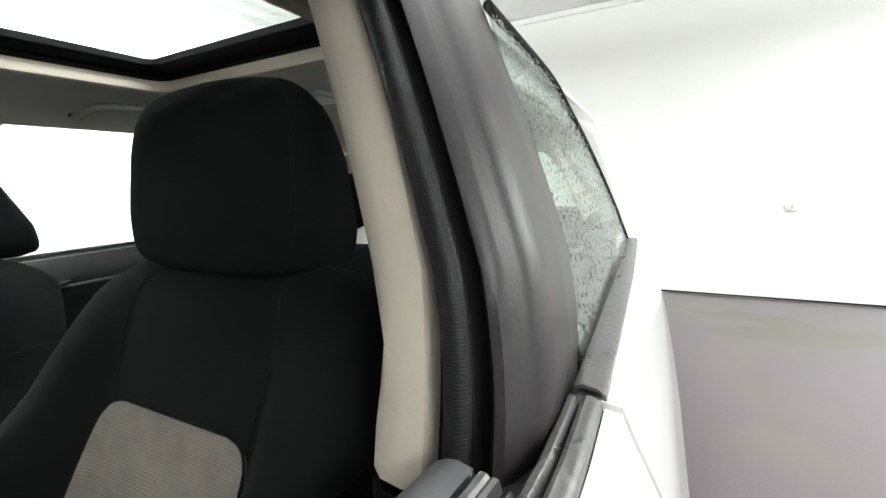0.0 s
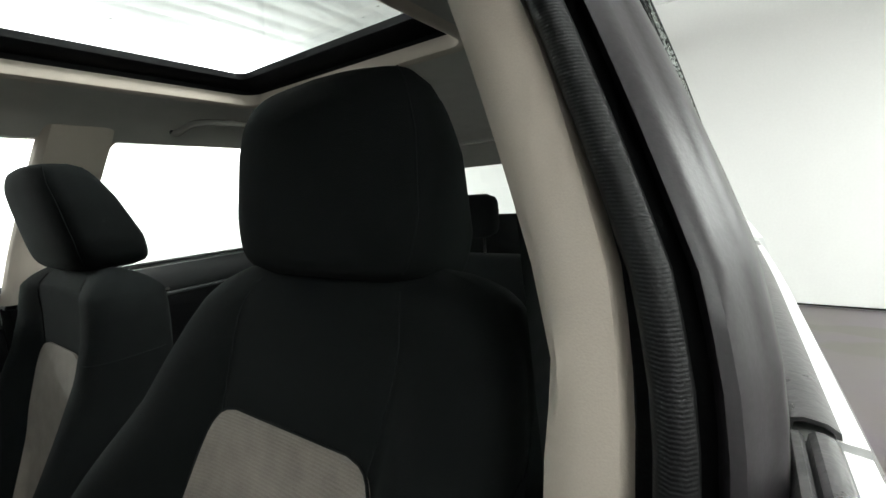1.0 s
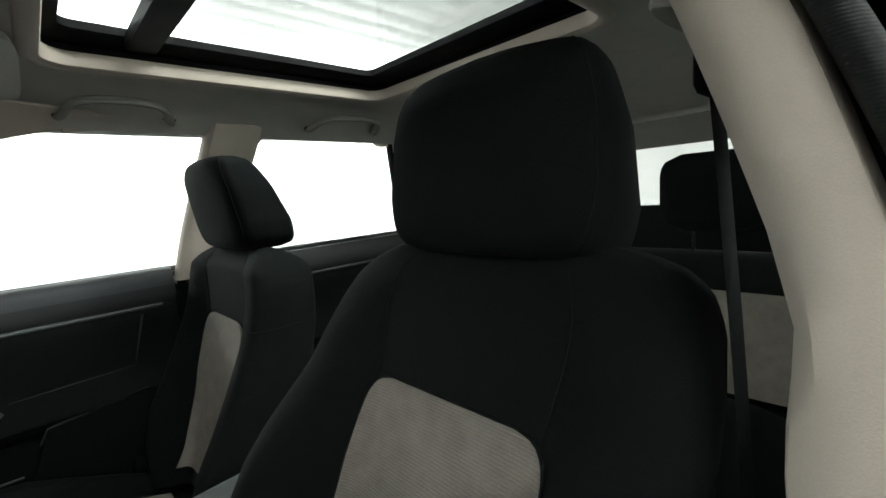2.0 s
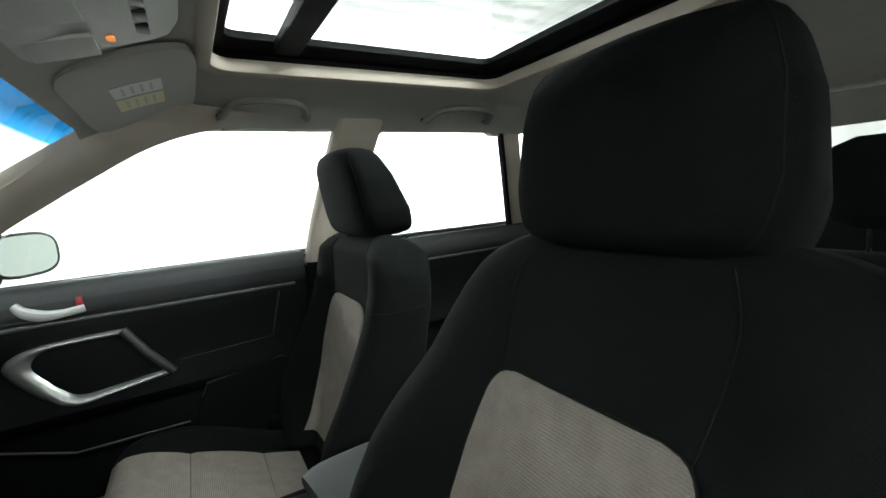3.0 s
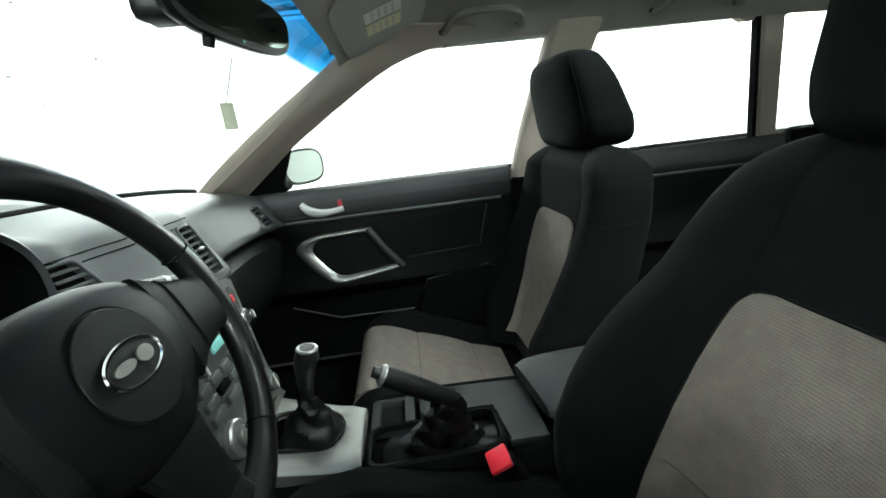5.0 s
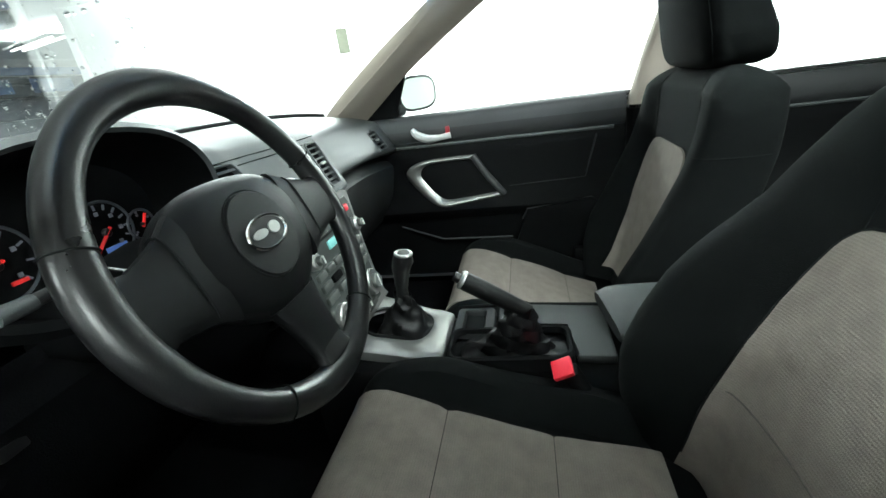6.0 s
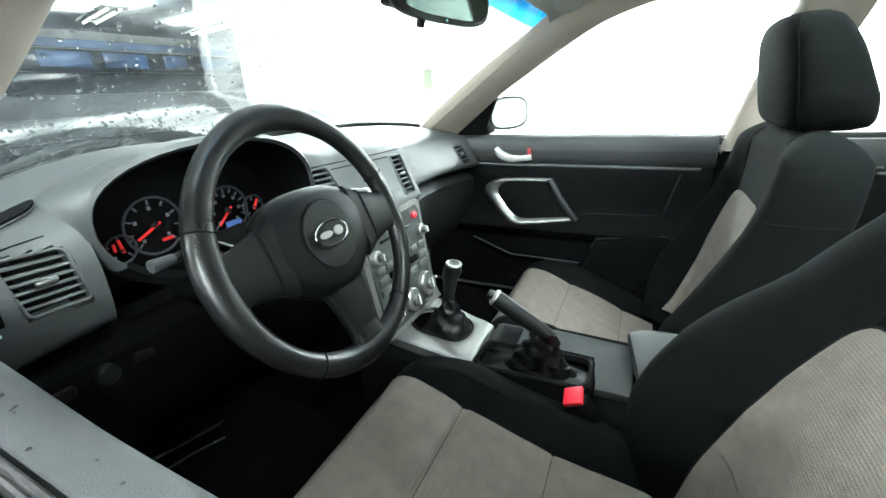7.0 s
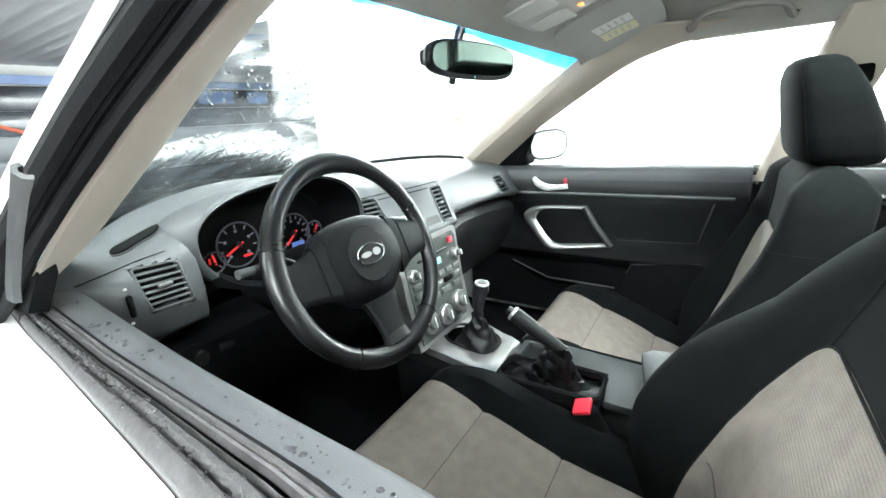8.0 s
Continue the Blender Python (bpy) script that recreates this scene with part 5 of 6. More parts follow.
low_ring = [q for q in zip(cluster_ring(0.686, 0.166, 0.094), cluster_ring(0.679, 0.173, 0.102), cluster_ring(0.688, 0.181, 0.110), cluster_ring(0.75, 0.189, 0.112)) if q[0][2] < CLZ - 0.035]
part("lower_bezel", sheet(low_ring, 0.003), PLASTIC, dash, "black panel under the instruments")


def gauge(cx, cz, r, needle, ticks, parent, y=0.813):
    ringp = [(cx + r * math.cos(a), y - 0.004, cz + r * math.sin(a)) for a in [2 * math.pi * i / 40 for i in range(40)]]
    g = part("gauge", tube(ringp, 0.002, 6, True), DIALRING, parent, "dial with pale marks and a red needle")
    for i in range(ticks):
        a = radians(225 - 270 * i / (ticks - 1))
        rot = Matrix.Rotation(-a, 3, "Y")
        part("mark", box((cx + r * 0.82 * math.cos(a), y - 0.002, cz + r * 0.82 * math.sin(a)), (r * 0.17, 0.002, 0.0022), 0, rot=rot), DIAL_WHITE, g)
        if i % 2 == 0:
            part("numeral", box((cx + r * 0.62 * math.cos(a), y - 0.002, cz + r * 0.62 * math.sin(a)), (r * 0.11, 0.002, r * 0.12), 0), DIAL_WHITE, g)
    a = radians(needle)
    part("needle", tube([(cx - 0.2 * r * math.cos(a), y - 0.008, cz - 0.2 * r * math.sin(a)), (cx + 0.75 * r * math.cos(a), y - 0.008, cz + 0.75 * r * math.sin(a))], 0.0022, 6), DIAL_RED, g, "red needle")
    part("needle_hub", disc((cx, y - 0.004, cz), r * 0.14, (0, -1, 0), 0.006, 16), SMOOTH, g)


gauge(-0.401, 0.928, 0.044, 205, 9, dash)
gauge(-0.271, 0.917, 0.043, 222, 13, dash)
gauge(-0.455, 0.908, 0.021, 100, 5, dash)
gauge(-0.214, 0.909, 0.022, 60, 5, dash)
part("lcd", box((-0.262, 0.811, 0.889), (0.032, 0.003, 0.014), 0.001), LCD_BLUE, dash, "lit blue trip display")
part("warning_light", box((-0.385, 0.811, 0.902), (0.018, 0.003, 0.005), 0.001), DIAL_RED, dash, "lit red warning lamp")
part("warning_light", box((-0.462, 0.811, 0.912), (0.004, 0.003, 0.012), 0.001), DIAL_RED, dash, "lit red gauge field")
# steering column
part("column_cover", tube([(-0.36, 0.80, 0.82), (-0.36, 0.66, 0.875), (-0.36, 0.56, 0.905)], [0.06, 0.058, 0.05], 18), PLASTIC, dash, "black steering column cover")
st = part("stalk", tube([(-0.405, 0.60, 0.905), (-0.46, 0.60, 0.942), (-0.525, 0.598, 0.942)], [0.0075, 0.0055, 0.0055], 10), SMOOTH, dash, "black column stalk")
part("tip", tube([(-0.510, 0.598, 0.942), (-0.536, 0.597, 0.943)], [0.0062, 0.0072], 12), DASH, st)
st = part("stalk", tube(smooth_path([(-0.315, 0.60, 0.915), (-0.27, 0.588, 0.940), (-0.215, 0.58, 0.948), (-0.165, 0.58, 0.938)], 4), 0.0065, 12, flat=1.25), DASH, dash, "grey wiper stalk with a black end")
part("collar", tube([(-0.168, 0.58, 0.9385), (-0.158, 0.58, 0.936)], 0.0088, 14), WHITEPL, st, "pale ring on the stalk")
part("tip", tube([(-0.159, 0.58, 0.936), (-0.130, 0.58, 0.927), (-0.095, 0.58, 0.917), (-0.089, 0.58, 0.915)], [0.0085, 0.0095, 0.0095, 0.006], 14), SMOOTH, st, "black stalk end")
for k in (0.25, 0.5, 0.75):
    part("mark", box((lerp(-0.150, -0.098, k), 0.5702, lerp(0.9345, 0.919, k)), (0.005, 0.0012, 0.005), 0), LABELW, st)


def vent(cx, cz, w, h, skew, slats, tab):
    """A slatted air vent that follows the dashboard's face."""
    def at(u, v, d):
        x, z = cx + u - skew * v, cz + v
        return (x, face_y(x, z) + d, z)

    v = part("air_vent", tube([at(x, z, -0.0006) for x, z in rrect(-w / 2, w / 2, -h / 2, h / 2, 0.007, 5)], 0.0024, 8, True), DASH, dash, "slatted air vent")
    part("well", sheet([[at(w * (j / 4 - 0.5), h * (i / 6 - 0.5), 0.0125) for j in range(5)] for i in range(7)], 0.002), PLASTIC, v)
    for i in range(slats):
        z = h * ((i + 1) / (slats + 1) - 0.5)
        rings = []
        for j in range(5):
            u = w * 0.97 * (j / 4 - 0.5)
            rings.append([at(u, z + a, d) for a, d in ((-0.0015, 0.0012), (0.0, 0.0002), (0.0015, 0.0012), (0.0019, 0.0052), (0.0004, 0.0052))])
        part("slat", loft(rings), DASH, v)
    if tab:
        part("tab", box(at(0, 0.002, -0.002), (w * 0.36, 0.008, 0.0065), 0.0028), SILVER, v, "silver vent tab")
    return v


for row in VENTS:
    vent(*row)
wheel_slot = part("vent_wheel", box((-0.617, face_y(-0.617, 0.898) - 0.0005, 0.898), (0.009, 0.008, 0.036), 0.0035), PLASTIC, dash, "ribbed vent wheel")
for dz in (-0.026, 0.026):
    part("mark", box((-0.619 + 0.1 * dz, face_y(-0.619, 0.898 + dz) - 0.0005, 0.898 + dz), (0.005, 0.002, 0.004), 0.001, 1), LABELW, wheel_slot, "white vent symbol")
part("clock", sheet([[(x, face_y(x, z) - 0.001, z) for x in [lerp(-0.085, 0.058, k / 8) for k in range(9)]] for z in (0.878, 0.887, 0.896)], 0.002), SMOOTH, dash, "dark clock window")
for lo, x0, x1 in ((0.972, -0.16, 0.145), (0.962, -0.098, 0.078)):
    part("panel_seam", tube([(x, face_y(x, lo) + 0.0004, lo) for x in [lerp(x0, x1, k / 14) for k in range(15)]], 0.0012, 6), SEAM, dash)
part("panel_seam", tube([(x, face_y(x, z) + 0.0002, z) for x, z in [(lerp(-0.665, -0.545, k / 8), lerp(0.943, 0.963, k / 8)) for k in range(9)]], 0.0012, 6), SEAM, dash)
# side defrost slot
sl = [(-0.603, 0.822), (-0.590, 0.835), (-0.562, 0.838), (-0.528, 0.838), (-0.521, 0.832), (-0.536, 0.818), (-0.566, 0.816), (-0.594, 0.812)]
def dash_z(x, y):
    return table(y, sorted(dash_profile(x)[2:6]))


sl = [(p.x, p.y) for p in smooth_path([(x, y, 0) for x, y in sl], 4, True)]
slot = part("defrost_slot", plate([(x, y, dash_z(x, y) + 0.001) for x, y in sl], (0, 0, 1), 0.006), PLASTIC, dash, "black defrost slot")
part("rim", tube([(x, y, dash_z(x, y) + 0.003) for x, y in sl], 0.0012, 6, True), DASH, slot)
for k in (0.3, 0.55, 0.8):
    xa, ya = lerp(-0.600, -0.526, k), lerp(0.824, 0.829, k)
    part("rib", box((xa, ya, dash_z(xa, ya) + 0.0035), (0.0015, 0.014, 0.003), 0), PLASTIC, slot)
# lower dash, switches and glove box line
sp = part("switch_panel", box((-0.545, 0.775, 0.765), (0.15, 0.03, 0.06), 0.008), PLASTIC, dash, "black switch panel")
for dx, w in ((-0.05, 0.03), (0.05, 0.03)):
    part("rocker", box((-0.545 + dx, 0.757, 0.77), (w, 0.012, 0.016), 0.004), SMOOTH, sp)
part("mirror_knob", disc((-0.545, 0.76, 0.77), 0.014, (0, -1, 0.1), 0.016, 18), SHADEPLASTIC, sp, "round mirror switch")
for x, w in ((-0.46, 0.05), (-0.34, 0.06), (-0.22, 0.04)):
    pd = part("pedal", box((x, 1.03, 0.44), (w, 0.02, 0.055), 0.006, rot=Matrix.Rotation(radians(-35), 3, "X")), RUBBER, dash, "rubber pedal with a metal arm")
    part("arm", tube([(x, 1.045, 0.45), (x, 1.085, 0.56), (x, 1.08, 0.66)], 0.008, 8), SILVER, pd)
# two chrome bars added as the highlights seen about the pedals
part("pedal_glint", tube([(-0.41, 1.09, 0.335), (-0.33, 1.05, 0.34), (-0.25, 1.035, 0.335)], 0.006, 6), CHROME, dash, "shiny bar standing in for the glints on the pedals")
part("pedal_glint", tube([(-0.40, 1.04, 0.325), (-0.34, 1.02, 0.328), (-0.28, 1.0, 0.322)], 0.005, 6), CHROME, dash)
def edge_y(x):
    return table(abs(x), [(0.0, 1.035), (0.25, 1.005), (0.48, 0.93), (0.6, 0.895), (0.64, 0.88)])


part("screen_edge", tube([(x, edge_y(x), table(edge_y(x), sorted(dash_profile(x)[0:4])) + 0.004) for x in [lerp(-0.63, 0.63, i / 24) for i in range(25)]], 0.008, 8), RUBBER, dash, "black edge under the windscreen")

# centre stack
stack = thing("centre_stack", (-0.03, 0.60, 0.55), "silver centre stack with radio and climate dials", "control panel")
ST_U = (Vector((-0.03, 0.580, 0.605)), Vector((-0.03, 0.618, 0.856)))


def on_stack(x, t, out=0.0):
    p = ST_U[0].lerp(ST_U[1], t)
    return (p.x + x, p.y - 0.976 * out, p.z + 0.219 * out)


stn = Vector((0, -0.976, 0.219))
strot = Matrix.Rotation(radians(-12.6), 3, "X")
outline = [on_stack(x, t) for x, t in ((-0.116, 0.0), (0.152, -0.03), (0.140, 0.03), (0.132, 0.12), (0.128, 0.25), (0.126, 0.5), (0.130, 1.0), (0.115, 1.03), (-0.115, 1.03), (-0.130, 1.0), (-0.126, 0.5), (-0.122, 0.2))]
part("bezel", plate([tuple(Vector(p) - stn * 0.05) for p in outline], stn, 0.05), SILVER, stack, "silver centre stack bezel")
inner = [on_stack(x, t) for x, t in ((-0.104, 0.05), (0.104, 0.05), (0.114, 0.92), (0.104, 0.98), (-0.104, 0.98), (-0.114, 0.92))]
part("panel", plate(inner, stn, 0.004), mat("grey control panel", (0.075, 0.083, 0.078), 0.42, 0.3, var=0.1), stack, "grey radio and climate panel")
part("display", box(on_stack(0.0, 0.75, 0.005), (0.056, 0.006, 0.016), 0.002, rot=strot), LCD_TEAL, stack, "teal radio display")
for i in range(6):
    part("button", box(on_stack(-0.088 + 0.035 * i, 0.62, 0.007), (0.029, 0.009, 0.013), 0.002, rot=strot), BUTTON, stack, "grey preset button")
for i in range(5):
    part("button", box(on_stack(-0.084 + 0.042 * i, 0.53, 0.007), (0.034, 0.009, 0.014), 0.003, rot=strot), BUTTON if i % 2 == 0 else PLASTIC, stack)
for i in range(4):
    part("button", box(on_stack(-0.081 + 0.054 * i, 0.435, 0.007), (0.040, 0.009, 0.016), 0.003, rot=strot), BUTTON, stack)
part("slot", box(on_stack(0.0, 0.83, 0.005), (0.13, 0.006, 0.006), 0.001, rot=strot), SMOOTH, stack, "dark disc slot")
for x, t, r in ((-0.072, 0.24, 0.029), (0.0, 0.20, 0.027), (0.072, 0.24, 0.029), (-0.096, 0.74, 0.015), (0.096, 0.74, 0.015)):
    k = part("knob", disc(on_stack(x, t, 0.004), r, stn, 0.014, 28), SILVER, stack, "round silver dial")
    part("cap", disc(on_stack(x, t, 0.0185), r * 0.58, stn, 0.010, 24), BUTTON, k)
    part("pointer", box(on_stack(x, t + 0.0, 0.0295), (0.0025, 0.002, r * 0.9), 0, rot=strot), LABELW, k, "white pointer line")
part("hazard", box(on_stack(0.085, 0.90, 0.006), (0.018, 0.008, 0.014), 0.002, rot=strot), RED, stack, "red hazard button")
part("button", box(on_stack(0.05, 0.07, 0.006), (0.05, 0.006, 0.012), 0.002, rot=strot), BUTTON, stack)

# ---- centre console ----
con = thing("centre_console", (-0.027, 0.3, 0.31), "black centre console with silver shifter surround", "console")
rings = []
for y, w, z in ((0.66, 0.118, 0.58), (0.56, 0.115, 0.568), (0.41, 0.094, 0.566), (0.20, 0.094, 0.576), (0.0, 0.094, 0.582), (-0.22, 0.092, 0.582)):
    rings.append([(-0.027 + x, y, zz) for x, zz in ((-w, 0.31), (-w, z - 0.02), (-w + 0.012, z - 0.004), (-w + 0.03, z), (w - 0.03, z), (w - 0.012, z - 0.004), (w, z - 0.02), (w, 0.31))])
part("body", loft(rings), PLASTIC, con)


def con_z(y):
    return 0.580 + 0.14 * max(0.0, y - 0.46)


# silver shifter surround with a hole for the boot
HOLE_R = (-0.052, 0.052, 0.450, 0.592, 0.045, 6)
ho, oo = rrect(*HOLE_R), []
for x, y in ho:
    fx, fy = x / 0.052, (y - 0.521) / 0.071
    k = 1 / max(abs(fx), abs(fy))
    yy = lerp(0.408, 0.625, (fy * k + 1) / 2)
    oo.append((lerp(-0.104, table(yy, [(0.408, 0.058), (0.50, 0.082), (0.58, 0.110), (0.625, 0.125)]), (fx * k + 1) / 2), yy))
steps = ((0.0, 0.010), (0.04, 0.002), (0.10, 0.0), (0.35, 0.0), (0.65, 0.0), (0.86, 0.001), (0.95, 0.005), (1.0, 0.022))
part("shifter_surround", sheet([[(lerp(a, c, t), lerp(b, d, t), con_z(lerp(b, d, t)) - drop) for (a, b), (c, d) in zip(ho, oo)] for t, drop in steps], 0.004, True), SILVER, con, "brushed silver shifter surround")
part("boot_ring", tube([(x, y, con_z(y) + 0.001) for x, y in rrect(*HOLE_R)], 0.0035, 6, True), SMOOTH, con)
# storage well beside the handbrake
rows = [[(x, y, z) for x, y in rrect(*q)] for q, z in (((-0.040, 0.062, 0.318, 0.400, 0.012, 4), 0.574), ((-0.038, 0.060, 0.320, 0.398, 0.012, 4), 0.584), ((-0.022, 0.047, 0.337, 0.383, 0.006, 4), 0.586), ((-0.020, 0.045, 0.339, 0.381, 0.005, 4), 0.583), ((-0.020, 0.045, 0.339, 0.381, 0.005, 4), 0.560))]
part("cup_well", sheet(rows, 0.002, True), ARMPAD, con, "dark grey storage well")
part("well_floor", box((0.0125, 0.36, 0.5715), (0.064, 0.041, 0.004), 0.001, 1), SEAM, con)
# lid over the cup holders, cut away round the handbrake
lid = [(-0.022, 0.310), (-0.022, 0.176), (-0.120, 0.172), (-0.122, 0.108), (0.040, 0.108), (0.056, 0.300), (0.050, 0.310)]
bm = plate([(x, y, 0.578) for x, y in lid], (0, 0, 1), 0.018)
bmesh.ops.bevel(bm, geom=bm.edges[:], offset=0.004, segments=2, affect="EDGES", profile=0.5)
part("cup_cover", bm, ARMPAD, con, "dark grey cup holder cover")
part("cover_edge", tube([(0.046, 0.108, 0.594), (0.060, 0.300, 0.592), (0.062, 0.400, 0.584)], 0.004, 6), PLASTIC, con)

arm = thing("armrest_lid", (-0.035, -0.06, 0.60), "grey padded armrest lid on the console", "armrest")
rings = []
for i in range(19):
    t = i / 18
    y = lerp(0.112, -0.22, t)
    e = max(0.05, 1 - abs(2 * t - 1) ** 9) ** 0.5
    rings.append([(-0.035 + 0.068 * (0.85 + 0.15 * e) * u, y + 0.012 * u * (1 - t), 0.620 + 0.027 * (0.3 + 0.7 * e) * v + 0.010 * u + 0.008 * t) for u, v in superring(32, 3.4)])
part("pad", loft(rings), ARMPAD, arm, "grey vinyl armrest pad")
part("tray", box((-0.033, -0.06, 0.594), (0.118, 0.30, 0.020), 0.006), PLASTIC, arm)

gear = thing("gear_lever", (-0.01, 0.50, 0.585), "gear lever with a black knob, silver cap and gaiter", "gear lever")
path, rad = [(-0.005, 0.505, 0.580), (-0.005, 0.505, 0.605), (-0.008, 0.502, 0.625), (-0.010, 0.498, 0.645), (-0.012, 0.496, 0.665)], [0.058, 0.044, 0.030, 0.020, 0.014]
rings = []
for p, r in zip(smooth_path(path, 4), [table(i, [(0, 0.058), (4, 0.044), (8, 0.029), (12, 0.019), (16, 0.014)]) for i in range(17)]):
    i = len(rings)
    rings.append([(p.x + (r + 0.004 * math.sin(5 * a + i * 0.9)) * math.cos(a), p.y + (r + 0.004 * math.sin(4 * a - i * 0.7)) * math.sin(a), p.z + 0.004 * math.sin(3 * a + i)) for a in [2 * math.pi * j / 28 for j in range(28)]])
part("gaiter", loft(rings, False), LEATHER, gear, "folded black leather gaiter")
part("collar", tube([(-0.012, 0.496, 0.662), (-0.013, 0.494, 0.685)], [0.013, 0.011], 14), SMOOTH, gear)
knob = part("knob", tube([(-0.013, 0.494, 0.683), (-0.015, 0.491, 0.70), (-0.017, 0.487, 0.725), (-0.021, 0.479, 0.742), (-0.022, 0.477, 0.756)], [0.013, 0.0145, 0.018, 0.020, 0.017], 18), SMOOTH, gear, "black leather knob")
part("cap", tube([(-0.022 + 0.0145 * math.cos(q), 0.476 + 0.0145 * math.sin(q), 0.7555 + 0.0022 * math.sin(q)) for q in [2 * math.pi * k / 24 for k in range(24)]], 0.0036, 8, True), SILVER, knob, "silver ring on the knob")
part("badge", disc((-0.022, 0.476, 0.7545), 0.0125, (-0.05, -0.12, 1), 0.004, 20), SMOOTH, knob, "black shift pattern badge")

hb = thing("handbrake", (-0.09, 0.24, 0.59), "raised black handbrake lever with a leather grip", "handbrake")
a, b = Vector((-0.116, 0.190, 0.645)), Vector((-0.129, 0.352, 0.752))
lever = part("lever", tube([a.lerp(b, t) for t in (0.36, 0.5, 0.65, 0.8, 0.95, 1.0)], [0.0125, 0.0135, 0.0148, 0.0158, 0.0158, 0.0125], 14), LEATHER, hb, "black leather handbrake grip")
part("button", tube([b, b + (b - a).normalized() * 0.012], [0.009, 0.008], 12), SMOOTH, lever, "black release button")
part("grip_end", tube([a.lerp(b, 0.975), a.lerp(b, 0.99), a.lerp(b, 1.01)], [0.0161, 0.0161, 0.0125], 14), SILVER, lever, "dull silver grip end")
rings = []
for i in range(13):
    t = i / 12
    c = Vector((-0.080, 0.280, 0.580)).lerp(a.lerp(b, 0.44), t ** 1.15)
    wx, wy = lerp(0.046, 0.0165, t ** 0.42), lerp(0.104, 0.020, t ** 0.42)
    rings.append([(c.x + (wx + 0.004 * math.sin(4 * q + 2.1 * i)) * math.cos(q), c.y + (wy + 0.006 * math.sin(3 * q - 1.9 * i)) * math.sin(q), c.z + 0.005 * math.sin(3 * q + 2.3 * i)) for q in [2 * math.pi * j / 28 for j in range(28)]])
part("gaiter", loft(rings, False), LEATHER, hb, "folded black leather gaiter")
rows = [[(-0.078 + x, 0.288 + y, z + 0.05 * max(0.0, -y) * (z > 0.58)) for x, y in rrect(-q, q, -0.062 - q, 0.062 + q, 0.02, 5)] for q, z in ((0.052, 0.570), (0.051, 0.590), (0.047, 0.594), (0.042, 0.593), (0.040, 0.582))]
part("gaiter_frame", sheet(rows, 0.002, True), PLASTIC, hb, "raised black gaiter frame")

bk = thing("belt_buckle", (-0.145, 0.19, 0.58), "red release button on a black seat belt buckle", "buckle")
rot = Matrix.Rotation(radians(-24), 3, "X") @ Matrix.Rotation(radians(-14), 3, "Y")
part("casing", box((-0.152, 0.176, 0.566), (0.028, 0.030, 0.075), 0.008, rot=rot), PLASTIC, bk)
part("button", box((-0.157, 0.200, 0.598), (0.036, 0.034, 0.010), 0.003, rot=rot), RED, bk, "bright red release button")
part("stalk", tube([(-0.145, 0.15, 0.53), (-0.137, 0.10, 0.45), (-0.134, 0.05, 0.40)], 0.010, 8), PLASTIC, bk)

# ---- steering wheel ----
WC = Vector((-0.36, 0.515, 0.925))
WU, WV, WN = Vector((1, 0, 0)), Vector((0, 0.36, 0.933)), Vector((0, -0.933, 0.36))


def wp(u, v, n=0.0):
    return tuple(WC + WU * u + WV * v + WN * n)


sw = thing("steering_wheel", tuple(WC - WN * 0.08), "black leather three-spoke steering wheel with a worn rim", "steering wheel")
rings = []
for i in range(73):
    a = 2 * math.pi * i / 72
    c, s_ = math.cos(a), math.sin(a)
    fat = 0.0165 + 0.0015 * math.cos(4 * a)
    rings.append([wp((0.1665 + fat * math.cos(q)) * c, (0.1665 + fat * math.cos(q)) * s_, 0.0135 * math.sin(q)) for q in [2 * math.pi * j / 16 for j in range(16)]])
bm = loft(rings, False)
bmesh.ops.remove_doubles(bm, verts=bm.verts, dist=1e-6)
rim = part("rim", bm, LEATHER_WORN, sw, "worn black leather rim")
for a in (20, 160, 235, 305):
    ca, sa = math.cos(radians(a)), math.sin(radians(a))
    part("stitch", tube([wp((0.1665 + 0.0173 * math.cos(q)) * ca, (0.1665 + 0.0173 * math.cos(q)) * sa, 0.0143 * math.sin(q)) for q in [2 * math.pi * j / 16 for j in range(16)]], 0.0009, 5, True), SEAM, rim)
# hub pad
pad = []
for n, g in ((-0.055, 0.86), (-0.03, 0.98), (-0.013, 1.0), (0.001, 0.94), (0.009, 0.80), (0.013, 0.5), (0.014, 0.1)):
    ring = []
    for j in range(56):
        q = 2 * math.pi * j / 56
        c, s_ = math.cos(q), math.sin(q)
        rx, ry = 0.098, (0.070 if s_ > 0 else 0.088)
        u = math.copysign(abs(c) ** 0.75, c) * rx * g
        v = math.copysign(abs(s_) ** 0.75, s_) * ry * g
        if s_ < 0:
            u *= 1 - 0.56 * abs(s_) ** 1.6
        ring.append(wp(u, v + 0.002, n))
    pad.append(ring)
part("airbag_pad", loft(pad), PAD, sw, "black airbag pad")
part("boss", disc(wp(0, 0.002, 0.011), 0.046, WN, 0.0045, 40), PAD, sw)
emb = part("emblem", plate([wp(0.031 * math.cos(q), 0.002 + 0.0165 * math.sin(q), 0.0155) for q in [2 * math.pi * j / 32 for j in range(32)]], WN, 0.002), SMOOTH, sw, "small oval emblem with plain silver shapes")
part("ring", tube([wp(0.031 * math.cos(q), 0.002 + 0.0165 * math.sin(q), 0.0175) for q in [2 * math.pi * j / 32 for j in range(32)]], 0.0017, 6, True), CHROME, emb)
